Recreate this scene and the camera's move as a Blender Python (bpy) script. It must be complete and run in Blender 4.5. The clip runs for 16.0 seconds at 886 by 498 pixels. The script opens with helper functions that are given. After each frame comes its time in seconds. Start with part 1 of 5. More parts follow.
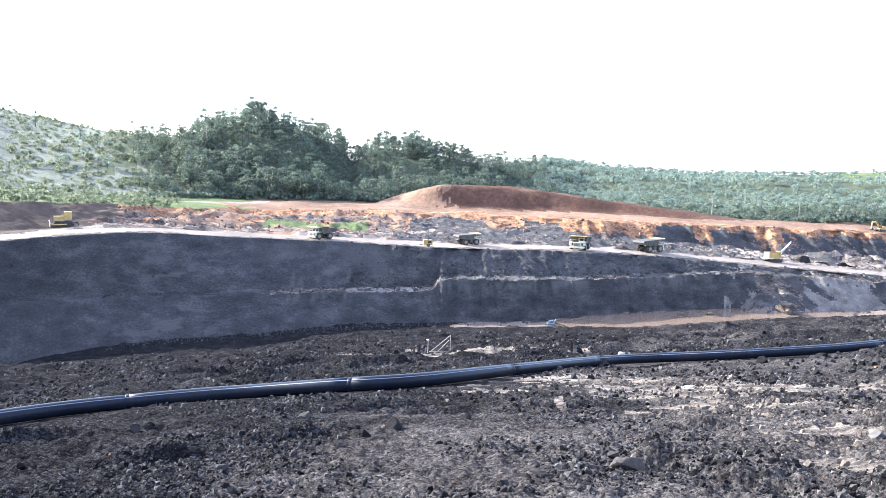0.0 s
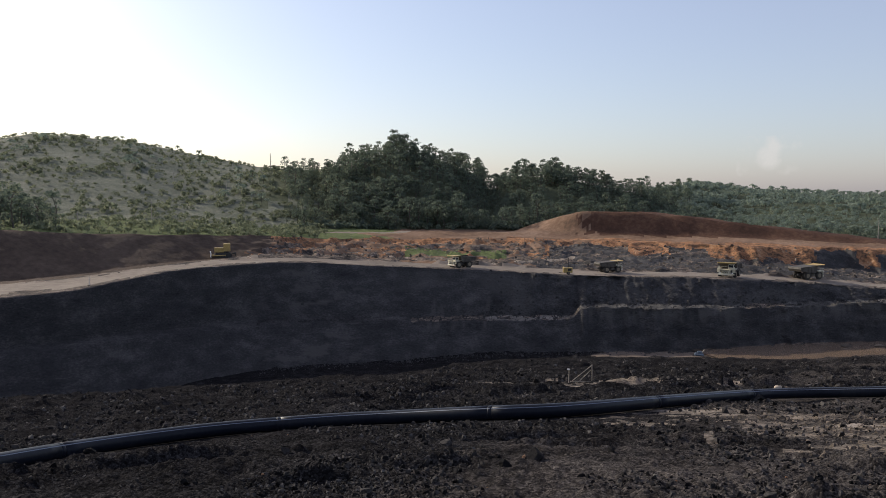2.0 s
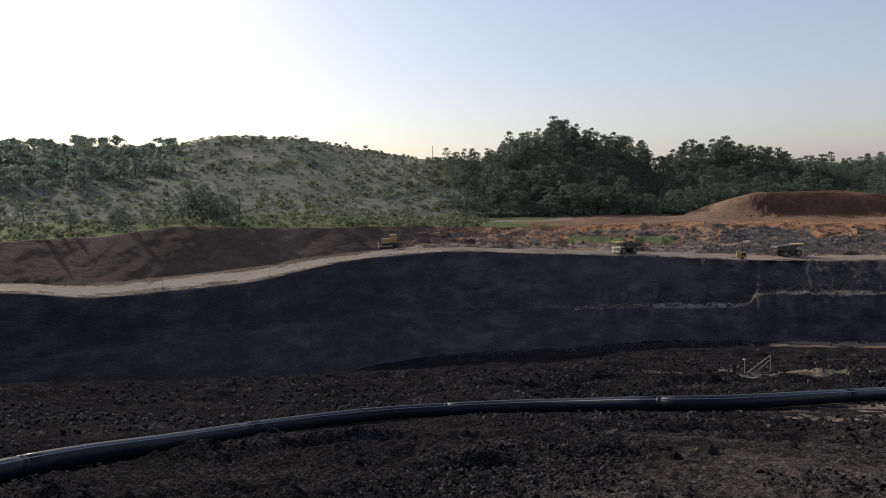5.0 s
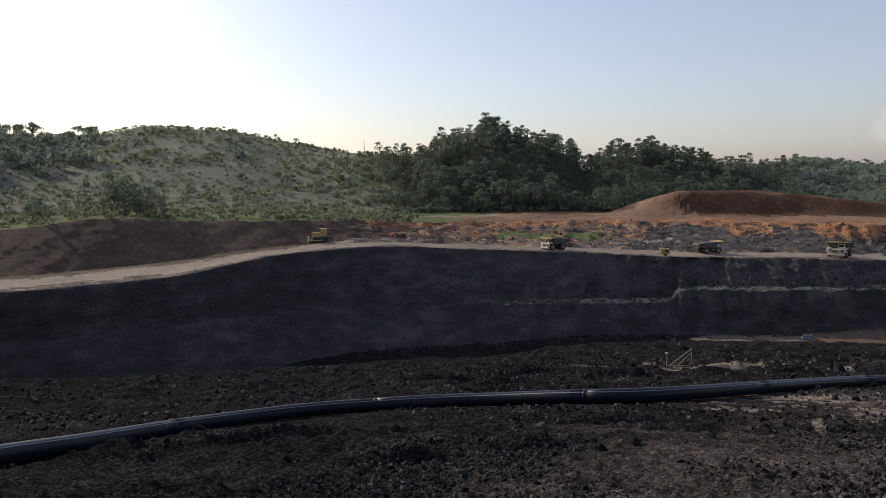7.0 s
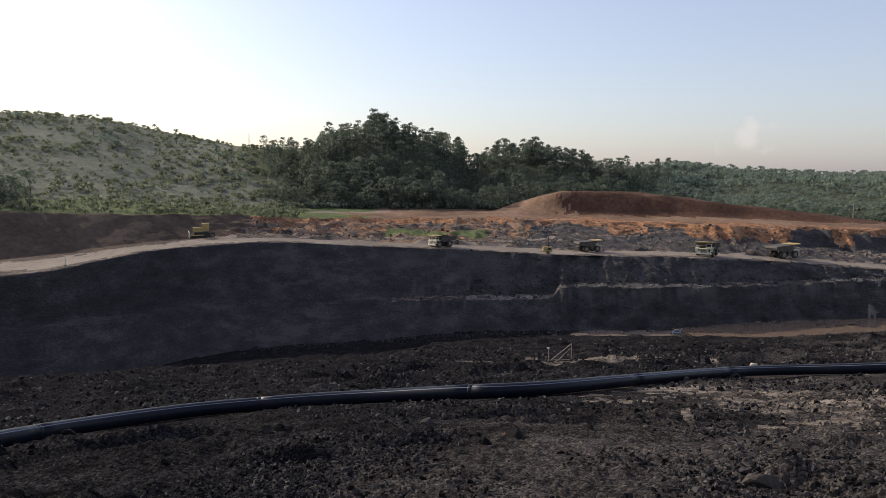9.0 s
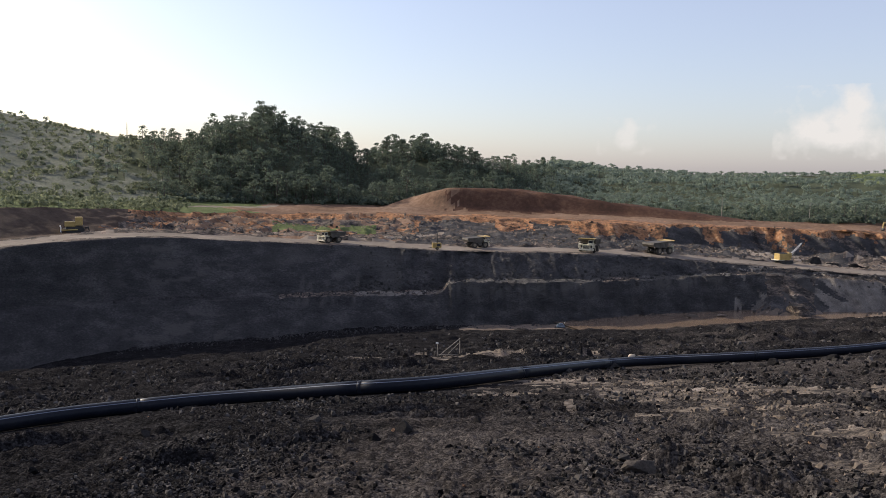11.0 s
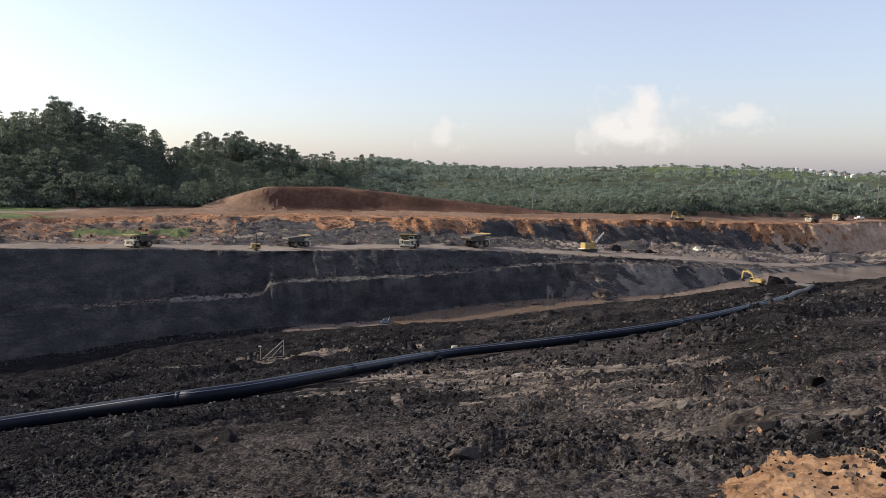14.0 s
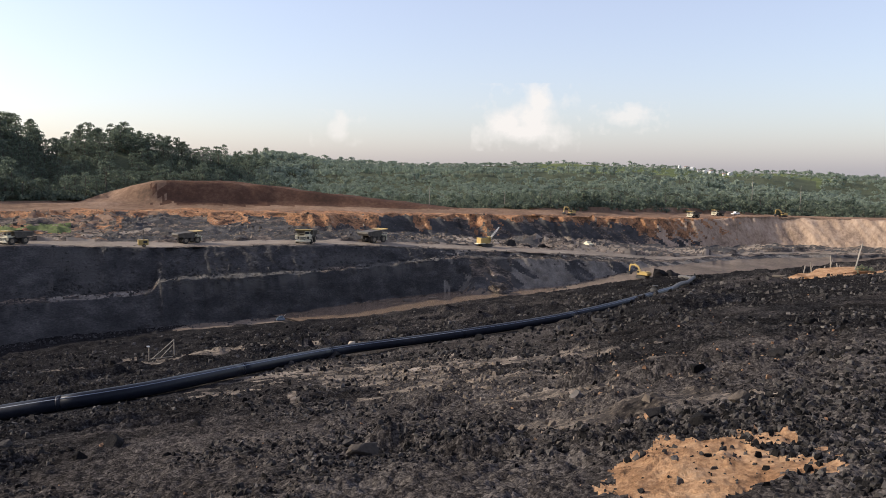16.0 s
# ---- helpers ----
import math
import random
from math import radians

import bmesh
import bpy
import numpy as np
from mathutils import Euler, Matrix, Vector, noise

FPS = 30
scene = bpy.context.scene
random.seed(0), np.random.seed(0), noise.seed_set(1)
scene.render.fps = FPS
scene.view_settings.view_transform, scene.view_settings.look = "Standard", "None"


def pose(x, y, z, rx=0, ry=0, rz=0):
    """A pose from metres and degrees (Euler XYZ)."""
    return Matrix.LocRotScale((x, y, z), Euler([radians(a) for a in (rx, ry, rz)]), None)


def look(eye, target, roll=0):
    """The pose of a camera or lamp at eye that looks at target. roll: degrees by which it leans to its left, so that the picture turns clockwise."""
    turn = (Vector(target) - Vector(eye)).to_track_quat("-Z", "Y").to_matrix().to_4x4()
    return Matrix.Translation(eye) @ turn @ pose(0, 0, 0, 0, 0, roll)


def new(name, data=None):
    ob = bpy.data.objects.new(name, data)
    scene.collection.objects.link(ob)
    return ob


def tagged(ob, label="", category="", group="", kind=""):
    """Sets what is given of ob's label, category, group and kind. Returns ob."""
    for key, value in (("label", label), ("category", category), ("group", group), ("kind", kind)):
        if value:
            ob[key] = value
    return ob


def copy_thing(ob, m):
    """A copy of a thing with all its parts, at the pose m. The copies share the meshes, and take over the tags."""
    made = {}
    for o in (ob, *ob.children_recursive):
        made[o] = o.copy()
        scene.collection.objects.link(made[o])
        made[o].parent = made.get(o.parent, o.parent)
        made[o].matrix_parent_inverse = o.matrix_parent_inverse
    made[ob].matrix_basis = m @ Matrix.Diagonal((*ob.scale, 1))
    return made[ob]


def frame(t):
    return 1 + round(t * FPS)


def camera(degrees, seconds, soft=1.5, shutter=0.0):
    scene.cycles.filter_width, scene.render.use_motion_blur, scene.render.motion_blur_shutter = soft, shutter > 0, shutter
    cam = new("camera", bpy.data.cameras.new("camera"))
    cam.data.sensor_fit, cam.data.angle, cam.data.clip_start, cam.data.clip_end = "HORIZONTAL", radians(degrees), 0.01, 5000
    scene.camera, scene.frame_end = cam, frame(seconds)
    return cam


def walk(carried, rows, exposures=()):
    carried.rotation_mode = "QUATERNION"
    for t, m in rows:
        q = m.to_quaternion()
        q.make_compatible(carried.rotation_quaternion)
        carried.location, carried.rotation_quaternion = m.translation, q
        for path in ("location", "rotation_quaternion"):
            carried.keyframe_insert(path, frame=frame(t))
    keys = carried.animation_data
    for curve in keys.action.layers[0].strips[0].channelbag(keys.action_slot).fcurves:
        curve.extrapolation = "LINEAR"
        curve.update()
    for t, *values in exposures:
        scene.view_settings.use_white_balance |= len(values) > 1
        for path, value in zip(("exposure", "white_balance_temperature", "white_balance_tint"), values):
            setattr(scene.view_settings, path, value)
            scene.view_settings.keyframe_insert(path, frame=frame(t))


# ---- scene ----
cam = camera(59.0, 16.0, soft=0.85)
EYE = 1.7
# seconds, turn to the left, tilt, roll: the camera stands and turns
ROWS = [
    (0.0, -1.49, -5.68, -1.22), (0.5, -0.99, -5.28, -1.24), (1.0, 1.68, -3.93, -0.91), (1.5, 4.79, -3.72, -0.53),
    (2.0, 8.59, -3.73, 0.05), (2.5, 12.84, -3.78, 0.66), (3.0, 16.98, -3.86, 1.28), (3.5, 20.52, -3.96, 1.94),
    (6.0, 19.36, -4.71, 1.99), (6.5, 17.32, -4.81, 1.7), (7.0, 15.3, -4.9, 1.18), (7.5, 13.28, -5.0, 0.77),
    (8.0, 11.21, -5.06, 0.5), (8.5, 9.18, -5.14, 0.27), (9.0, 7.15, -5.22, 0.0), (11.5, -3.0, -5.48, -0.72),
    (12.0, -5.2, -5.45, -0.45), (12.5, -7.36, -5.41, -0.32), (13.0, -9.55, -5.44, -0.22), (13.5, -11.77, -5.47, -0.15),
    (14.0, -13.98, -5.54, -0.07), (14.5, -16.21, -5.65, -0.1), (15.0, -18.17, -5.75, -0.2), (15.5, -19.9, -5.82, -0.38),
    (16.0, -21.48, -5.85, -0.54),
]
# seconds, stops, kelvin, tint: the picture opens bright and cold and settles
STOPS = [(0.0, 2.25, 5500, 7), (0.45, 2.15, 5500, 7), (0.6, 1.85, 5400, 6), (0.8, 1.2, 5400, 6), (1.0, 0.75, 5500, 6), (1.5, 0.18, 6200, 8), (2.0, -0.1, 6400, 9), (3.5, -0.3, 6500, 10), (6.0, -0.3, 6500, 10), (9.0, 0.0, 6500, 10), (11.5, 0.15, 6500, 10), (16.0, 0.3, 6500, 10)]
walk(cam, [(t, pose(0.06, 0.04, EYE, 90 + tilt, roll, turn)) for t, turn, tilt, roll in ROWS], STOPS)

# ---- light: low sun from the far left, clear hazy sky ----
SUN_AZ, SUN_EL = 61.0, 25.0
world = bpy.data.worlds.new("sky")
scene.world = world
world.use_nodes = True
wn = world.node_tree
sky = wn.nodes.new("ShaderNodeTexSky")
sky.sky_type = "NISHITA"
sky.sun_disc = False
sky.sun_elevation, sky.sun_rotation = radians(SUN_EL), radians(360 - SUN_AZ)
sky.air_density, sky.dust_density, sky.ozone_density = 1.0, 1.6, 2.4
wn.links.new(sky.outputs[0], wn.nodes["Background"].inputs[0])
wn.nodes["Background"].inputs[1].default_value = 0.12
haze = wn.nodes.new("ShaderNodeBackground")
haze.inputs[0].default_value, haze.inputs[1].default_value = (0.99, 0.87, 1.05, 1), 0.24
veil = wn.nodes.new("ShaderNodeAddShader")
wn.links.new(wn.nodes["Background"].outputs[0], veil.inputs[0])
wn.links.new(haze.outputs[0], veil.inputs[1])
wn.links.new(veil.outputs[0], wn.nodes["World Output"].inputs[0])
sun = bpy.data.lights.new("sun", "SUN")
sun.energy, sun.angle, sun.color = 4.6, radians(0.6), (1.0, 0.885, 0.74)
sun_ob = new("sun", sun)
to_sun = Vector((-math.sin(radians(SUN_AZ)) * math.cos(radians(SUN_EL)), math.cos(radians(SUN_AZ)) * math.cos(radians(SUN_EL)), math.sin(radians(SUN_EL))))
sun_ob.matrix_world = look(to_sun * 100, (0, 0, 0))


# ---- materials ----
def mat(name, colours, scale=1.0, rough=0.9, bump=0.3, bump_scale=None, metal=0.0, fine=12.0, detail=6.0, coords="Object", stretch=(1, 1, 1), island=0.0, spec=0.3, stops=None, rise=0.9):
    """Two scales of noise mixed into a colour ramp, with bump."""
    m = bpy.data.materials.new(name)
    m.use_nodes = True
    nt = m.node_tree
    N, L = nt.nodes, nt.links
    b = N["Principled BSDF"]
    tc = N.new("ShaderNodeTexCoord")
    mp = N.new("ShaderNodeMapping")
    mp.inputs["Scale"].default_value = stretch
    L.new(tc.outputs[coords], mp.inputs[0])
    big, small = N.new("ShaderNodeTexNoise"), N.new("ShaderNodeTexNoise")
    for n, s in ((big, scale), (small, scale * fine)):
        n.inputs["Scale"].default_value, n.inputs["Detail"].default_value, n.inputs["Roughness"].default_value = s, detail, 0.62
        L.new(mp.outputs[0], n.inputs["Vector"])
    mix = N.new("ShaderNodeMix")
    mix.inputs[0].default_value = 0.42
    L.new(big.outputs[0], mix.inputs[2]), L.new(small.outputs[0], mix.inputs[3])
    value = mix.outputs[0]
    if island:
        geo = N.new("ShaderNodeNewGeometry")
        info = N.new("ShaderNodeObjectInfo")
        add = N.new("ShaderNodeMath")
        add.operation = "ADD"
        L.new(geo.outputs["Random Per Island"], add.inputs[0]), L.new(info.outputs["Random"], add.inputs[1])
        wrap = N.new("ShaderNodeMath")
        wrap.operation = "FRACT"
        L.new(add.outputs[0], wrap.inputs[0])
        im = N.new("ShaderNodeMix")
        im.inputs[0].default_value = island
        L.new(value, im.inputs[2]), L.new(wrap.outputs[0], im.inputs[3])
        value = im.outputs[0]
    ramp = N.new("ShaderNodeValToRGB")
    e = ramp.color_ramp.elements
    places = stops or [0.3 + 0.4 * i / max(1, len(colours) - 1) for i in range(len(colours))]
    while len(e) < len(colours):
        e.new(0.5)
    for i, c in enumerate(colours):
        e[i].position, e[i].color = places[i], (*c, 1)
    L.new(value, ramp.inputs[0])
    L.new(ramp.outputs[0], b.inputs["Base Color"])
    b.inputs["Roughness"].default_value, b.inputs["Metallic"].default_value = rough, metal
    b.inputs["Specular IOR Level"].default_value = spec
    if bump:
        bn = N.new("ShaderNodeTexNoise")
        bn.inputs["Scale"].default_value, bn.inputs["Detail"].default_value, bn.inputs["Roughness"].default_value = bump_scale or scale * fine, 8, 0.7
        L.new(mp.outputs[0], bn.inputs["Vector"])
        bp = N.new("ShaderNodeBump")
        bp.inputs["Strength"].default_value, bp.inputs["Distance"].default_value = bump, rise / (bump_scale or scale * fine)
        L.new(bn.outputs[0], bp.inputs["Height"]), L.new(bp.outputs[0], b.inputs["Normal"])
    return m


M_COAL = mat("coal_mud", [(0.0036, 0.0035, 0.0037), (0.0125, 0.012, 0.0125), (0.038, 0.0362, 0.0366), (0.125, 0.118, 0.113)], 0.6, 0.8, 0.58, 14.0, fine=30, rise=1.5, stops=(0.3, 0.48, 0.62, 0.78), spec=0.0)
M_CRUST = mat("dried_tan_crust", [(0.010, 0.009, 0.0085), (0.06, 0.05, 0.042), (0.25, 0.205, 0.16), (0.42, 0.375, 0.33)], 1.1, 0.85, 0.8, 10.0, fine=14, spec=0.1, stretch=(0.55, 1.6, 1), stops=(0.36, 0.47, 0.58, 0.7))
M_ORANGE = mat("orange_clay", [(0.05, 0.032, 0.022), (0.27, 0.15, 0.078), (0.46, 0.285, 0.16), (0.55, 0.40, 0.27)], 1.9, 0.9, 0.9, 9.0, fine=9, spec=0.08, stops=(0.28, 0.42, 0.56, 0.72))
M_WALL = mat("dark_mudstone", [(0.0355, 0.0352, 0.0367), (0.0785, 0.0755, 0.0748), (0.1851, 0.1719, 0.16)], 0.16, 0.9, 0.9, 1.3, fine=12, spec=0.04, stretch=(1, 1, 2.2), rise=1.8)
M_LEDGE = mat("grey_ledge", [(0.03, 0.028, 0.026), (0.10, 0.093, 0.084), (0.20, 0.185, 0.165)], 0.3, 0.9, 0.6, 2.0, spec=0.06)
M_SCRAPE = mat("scraped_mudstone", [(0.0629, 0.0574, 0.052), (0.1704, 0.1525, 0.1327), (0.3229, 0.287, 0.2422)], 0.4, 0.9, 0.6, 2.0, spec=0.06)
M_ROAD = mat("haul_road_dirt", [(0.14, 0.1162, 0.0924), (0.231, 0.1932, 0.154), (0.322, 0.273, 0.224)], 0.05, 0.92, 0.4, 2.0, spec=0.06)
M_TERRACE = mat("mixed_overburden", [(0.0293, 0.0276, 0.026), (0.0975, 0.0845, 0.0747), (0.26, 0.2031, 0.1576), (0.5525, 0.4631, 0.3819)], 0.33, 0.95, 1.0, 2.6, fine=5, stretch=(0.6, 1.3, 1.6), stops=(0.36, 0.48, 0.58, 0.7), spec=0.06, rise=1.5)
M_CUT = mat("orange_cut_bank", [(0.04, 0.031, 0.026), (0.15, 0.092, 0.06), (0.38, 0.19, 0.095), (0.52, 0.36, 0.235)], 0.26, 0.95, 1.0, 2.2, fine=5, stops=(0.34, 0.44, 0.53, 0.68), spec=0.06, rise=1.5)
M_CLIFF = mat("pale_cut_cliff", [(0.156, 0.1105, 0.078), (0.351, 0.2535, 0.182), (0.52, 0.403, 0.3055)], 0.08, 0.95, 0.8, 1.2, fine=8, spec=0.06, stretch=(1.5, 1.5, 0.3))
M_PLAIN = mat("stripped_red_ground", [(0.084, 0.0576, 0.042), (0.198, 0.1248, 0.0816), (0.348, 0.24, 0.168)], 0.05, 0.95, 0.6, 1.0, spec=0.06)
M_MOUND = mat("red_soil_mound", [(0.05, 0.03, 0.022), (0.095, 0.052, 0.035), (0.18, 0.105, 0.068)], 0.06, 0.95, 0.5, 0.8, spec=0.06)
M_BANK = mat("brown_bank", [(0.0432, 0.0324, 0.0257), (0.0918, 0.0675, 0.0513), (0.1553, 0.1161, 0.0864)], 0.06, 0.95, 0.7, 1.0, spec=0.06)
M_GRASS = mat("rough_grass", [(0.055, 0.068, 0.03), (0.11, 0.135, 0.055), (0.20, 0.225, 0.095)], 0.05, 0.95, 0.9, 1.5, fine=10, spec=0.06)
M_FLOOR = mat("forest_floor", [(0.05, 0.058, 0.036), (0.08, 0.092, 0.056), (0.12, 0.13, 0.08)], 0.05, 0.95, 0.9, 0.8, spec=0.06)
# scrub colour lifted pale: haze over the left hills is in it
M_SCRUB = mat("cleared_hillside", [(0.084, 0.0918, 0.0717), (0.1624, 0.1736, 0.1288), (0.28, 0.2744, 0.2128)], 0.06, 0.95, 1.0, 0.6, fine=12, spec=0.06)
M_MUD = mat("wet_brown_mud", [(0.0743, 0.0594, 0.0486), (0.1485, 0.1174, 0.0918), (0.243, 0.1958, 0.1526)], 0.08, 0.85, 0.4, 1.5, spec=0.08)
M_WATER = mat("silty_water", [(0.17, 0.122, 0.085), (0.21, 0.152, 0.106)], 0.02, 0.12, 0.05, 0.6, spec=0.5)
# leaf green greyed and lightened, with the hills' haze in the colour
M_LEAF = mat("leaves", [(0.084, 0.1075, 0.0874), (0.1344, 0.1658, 0.1232), (0.2296, 0.2598, 0.1736)], 0.11, 0.75, 0.0, island=0.35, fine=5, spec=0.06)
# haze over the far trees is painted into this paler green
M_LEAF_HAZE = mat("haze_paled_leaves", [(0.168, 0.2106, 0.1792), (0.2296, 0.2778, 0.2184), (0.3024, 0.345, 0.252)], 0.05, 0.8, 0.0, island=0.3, fine=4, spec=0.04)
# shrub green lightened for the hillside haze as well
M_BUSH = mat("shrub_leaves", [(0.112, 0.1288, 0.0829), (0.1904, 0.2106, 0.1322), (0.3136, 0.327, 0.1994)], 0.05, 0.8, 0.0, island=0.3, fine=6, spec=0.04)
M_BARK = mat("bark", [(0.05, 0.042, 0.034), (0.13, 0.115, 0.095)], 0.6, 0.95, 0.5, 4.0)
M_DEAD = mat("bleached_wood", [(0.25, 0.22, 0.18), (0.42, 0.38, 0.32)], 1.0, 0.9, 0.4, 6.0)


def crumbly(m, dry_lit_colours, stops):
    """Crumbs of two sizes in colour and relief, and a paler look where the sheet's dry_lit value is high."""
    N, L = m.node_tree.nodes, m.node_tree.links
    b = N["Principled BSDF"]
    wet_shaded = b.inputs["Base Color"].links[0].from_node
    value = wet_shaded.inputs[0].links[0].from_socket
    bump = b.inputs["Normal"].links[0].from_node
    height = bump.inputs["Height"].links[0].from_socket
    tc = N.new("ShaderNodeTexCoord")
    for scale, tone, rise in ((17.0, 0.2, 0.55), (41.0, 0.15, 0.3)):
        cell = N.new("ShaderNodeTexVoronoi")
        cell.inputs["Scale"].default_value = scale
        L.new(tc.outputs["Object"], cell.inputs["Vector"])
        sep, mix = N.new("ShaderNodeSeparateColor"), N.new("ShaderNodeMix")
        L.new(cell.outputs["Color"], sep.inputs[0])
        mix.inputs[0].default_value = tone
        L.new(value, mix.inputs[2]), L.new(sep.outputs[0], mix.inputs[3])
        value = mix.outputs[0]
        down = N.new("ShaderNodeMath")
        down.operation = "MULTIPLY_ADD"
        down.inputs[1].default_value = -rise
        L.new(cell.outputs["Distance"], down.inputs[0]), L.new(height, down.inputs[2])
        height = down.outputs[0]
    L.new(value, wet_shaded.inputs[0]), L.new(height, bump.inputs["Height"])
    dry_lit = N.new("ShaderNodeValToRGB")
    e = dry_lit.color_ramp.elements
    while len(e) < len(dry_lit_colours):
        e.new(0.5)
    for k, c in enumerate(dry_lit_colours):
        e[k].position, e[k].color = stops[k], (*c, 1)
    L.new(value, dry_lit.inputs[0])
    att, mix = N.new("ShaderNodeAttribute"), N.new("ShaderNodeMix")
    att.attribute_name = "dry_lit"
    mix.data_type = "RGBA"
    L.new(att.outputs["Fac"], mix.inputs[0]), L.new(wet_shaded.outputs[0], mix.inputs[6]), L.new(dry_lit.outputs[0], mix.inputs[7])
    L.new(mix.outputs[2], b.inputs["Base Color"])


crumbly(M_COAL, [(0.008, 0.0072, 0.007), (0.036, 0.0322, 0.0305), (0.098, 0.087, 0.08), (0.225, 0.198, 0.178)], (0.3, 0.47, 0.62, 0.78))


def let_through(m, share):
    """Thin leaves: part of the light passes through."""
    N, L = m.node_tree.nodes, m.node_tree.links
    b = N["Principled BSDF"]
    t, mix = N.new("ShaderNodeBsdfTranslucent"), N.new("ShaderNodeMixShader")
    L.new(b.inputs["Base Color"].links[0].from_socket, t.inputs[0])
    mix.inputs[0].default_value = share
    L.new(b.outputs[0], mix.inputs[1]), L.new(t.outputs[0], mix.inputs[2])
    L.new(mix.outputs[0], N["Material Output"].inputs[0])


for leafy in (M_LEAF, M_LEAF_HAZE, M_BUSH):
    let_through(leafy, 0.48)


def scraped(m, colour):
    """Pale bucket-teeth marks where the sheet's scrape value is high."""
    N, L = m.node_tree.nodes, m.node_tree.links
    b = N["Principled BSDF"]
    src = b.inputs["Base Color"].links[0].from_socket
    at_node, mix = N.new("ShaderNodeAttribute"), N.new("ShaderNodeMix")
    at_node.attribute_name = "scrape"
    mix.data_type = "RGBA"
    mix.inputs[7].default_value = (*colour, 1)
    L.new(at_node.outputs["Fac"], mix.inputs[0]), L.new(src, mix.inputs[6]), L.new(mix.outputs[2], b.inputs["Base Color"])


scraped(M_WALL, (0.13, 0.122, 0.112))


# ---- noise on arrays ----
def hash2(i, j, seed):
    n = (i.astype(np.int64) * 374761393 + j.astype(np.int64) * 668265263 + seed * 144664877) & 0xFFFFFFFF
    n = ((n ^ (n >> 13)) * 1274126177) & 0xFFFFFFFF
    n = ((n ^ (n >> 16)) * 2246822519) & 0xFFFFFFFF
    return ((n ^ (n >> 15)) & 0xFFFFFF) / float(0xFFFFFF)


def vnoise(x, y, seed=0):
    """Smooth value noise, -1 to 1."""
    i, j = np.floor(x), np.floor(y)
    u, v = x - i, y - j
    u, v = u * u * (3 - 2 * u), v * v * (3 - 2 * v)
    a, b, c, d = hash2(i, j, seed), hash2(i + 1, j, seed), hash2(i, j + 1, seed), hash2(i + 1, j + 1, seed)
    return 2 * ((a * (1 - u) + b * u) * (1 - v) + (c * (1 - u) + d * u) * v) - 1


def fbm(x, y, octaves=4, seed=0, gain=0.5):
    out, amp = 0, 1.0
    for o in range(octaves):
        out = out + amp * vnoise(x * 2 ** o + 17.3 * o, y * 2 ** o - 9.1 * o, seed + o)
        amp *= gain
    return out


def smooth(a, b, x):
    t = np.clip((x - a) / (b - a), 0, 1)
    return t * t * (3 - 2 * t)


# ---- the pit's plan: lines round the camera's stand, by bearing (degrees to the left) ----
def line(keys, values, soft=1.6):
    """A value by bearing, its corners rounded over a few degrees."""
    k, v = np.array(keys[::-1], float), np.array(values[::-1], float)
    return lambda az: sum(np.interp(np.asarray(az) + soft * o, k, v) for o in (-1.0, -0.5, 0, 0.5, 1.0)) / 5


B = (62, 50, 42, 33, 22, 12, 5, -2, -10, -16, -24, -30, -38, -45, -52, -62)
slope = line(B, (.183, .1867, .2045, .214, .215, .2115, .198, .193, .1865, .1812, .160, .147, .112, .095, .075, .07))
brink = line(B, (120, 120, 100, 100, 100, 100, 155, 167, 173, 178, 202, 218, 90, 81, 100, 110))
floor_z = line(B, (-34.15, -34.15, -34.15, -34.15, -34.15, -34.15, -34.15, -34.15, -34.15, -34.15, -34.15, -34.15, -30, -33, -34, -34))
base = line(B, (150, 150, 135, 140, 160, 165, 171, 176, 183, 199, 219, 228, 262, 330, 360, 380))
bench_d = line((62, 42, 33, 22, 12, 5, -1, -1.4, -8, -11, -16, -20, -24, -34, -38, -45, -62), (154, 150, 155, 183, 178, 182, 182, 184, 190, 194, 207, 216, 230, 250, 270, 336, 380), 0.1)
bench_z = line((62, 42, 33, 22, 12, 5, -1, -1.4, -8, -11, -16, -20, -24, -34, -38, -45, -62), (-28, -27, -26.5, -29, -28.1, -28.6, -28, -25.8, -25.8, -25.9, -26.5, -25.7, -26.1, -28.6, -30, -32.5, -33), 0.1)
edge_d = line((62, 50, 44.6, 34, 27, 20, 12, 5, -2, -10, -16, -24, -33, -38, -45, -62), (158, 158, 158, 164, 188, 207, 207, 213, 212, 221, 226, 240, 262, 276, 342, 385))
edge_z = line((62, 50, 44.6, 34, 27, 20, 12, 5, -2, -10, -16, -24, -33, -38, -45, -62), (-15.5, -15.5, -18.2, -17.8, -16.2, -16.5, -18.3, -19.8, -21, -21.5, -22.5, -25, -28.3, -30.8, -33, -33))
# the two faces are steep: their lines stand close behind one another
bench_far, bench_low, edge_far, edge_low = bench_d, bench_z, edge_d, edge_z


def bench_d(az):
    run_in = bench_far(az) - base(az)
    return base(az) + np.minimum(run_in, 3 + 0.3 * run_in)


def bench_z(az):
    return bench_low(az) * bench_d(az) / bench_far(az)


def edge_d(az):
    run_in = edge_far(az) - bench_far(az)
    return bench_d(az) + np.minimum(run_in, 5 + 0.4 * np.maximum(run_in - 5, 0))


def edge_z(az):
    return edge_low(az) * edge_d(az) / edge_far(az)


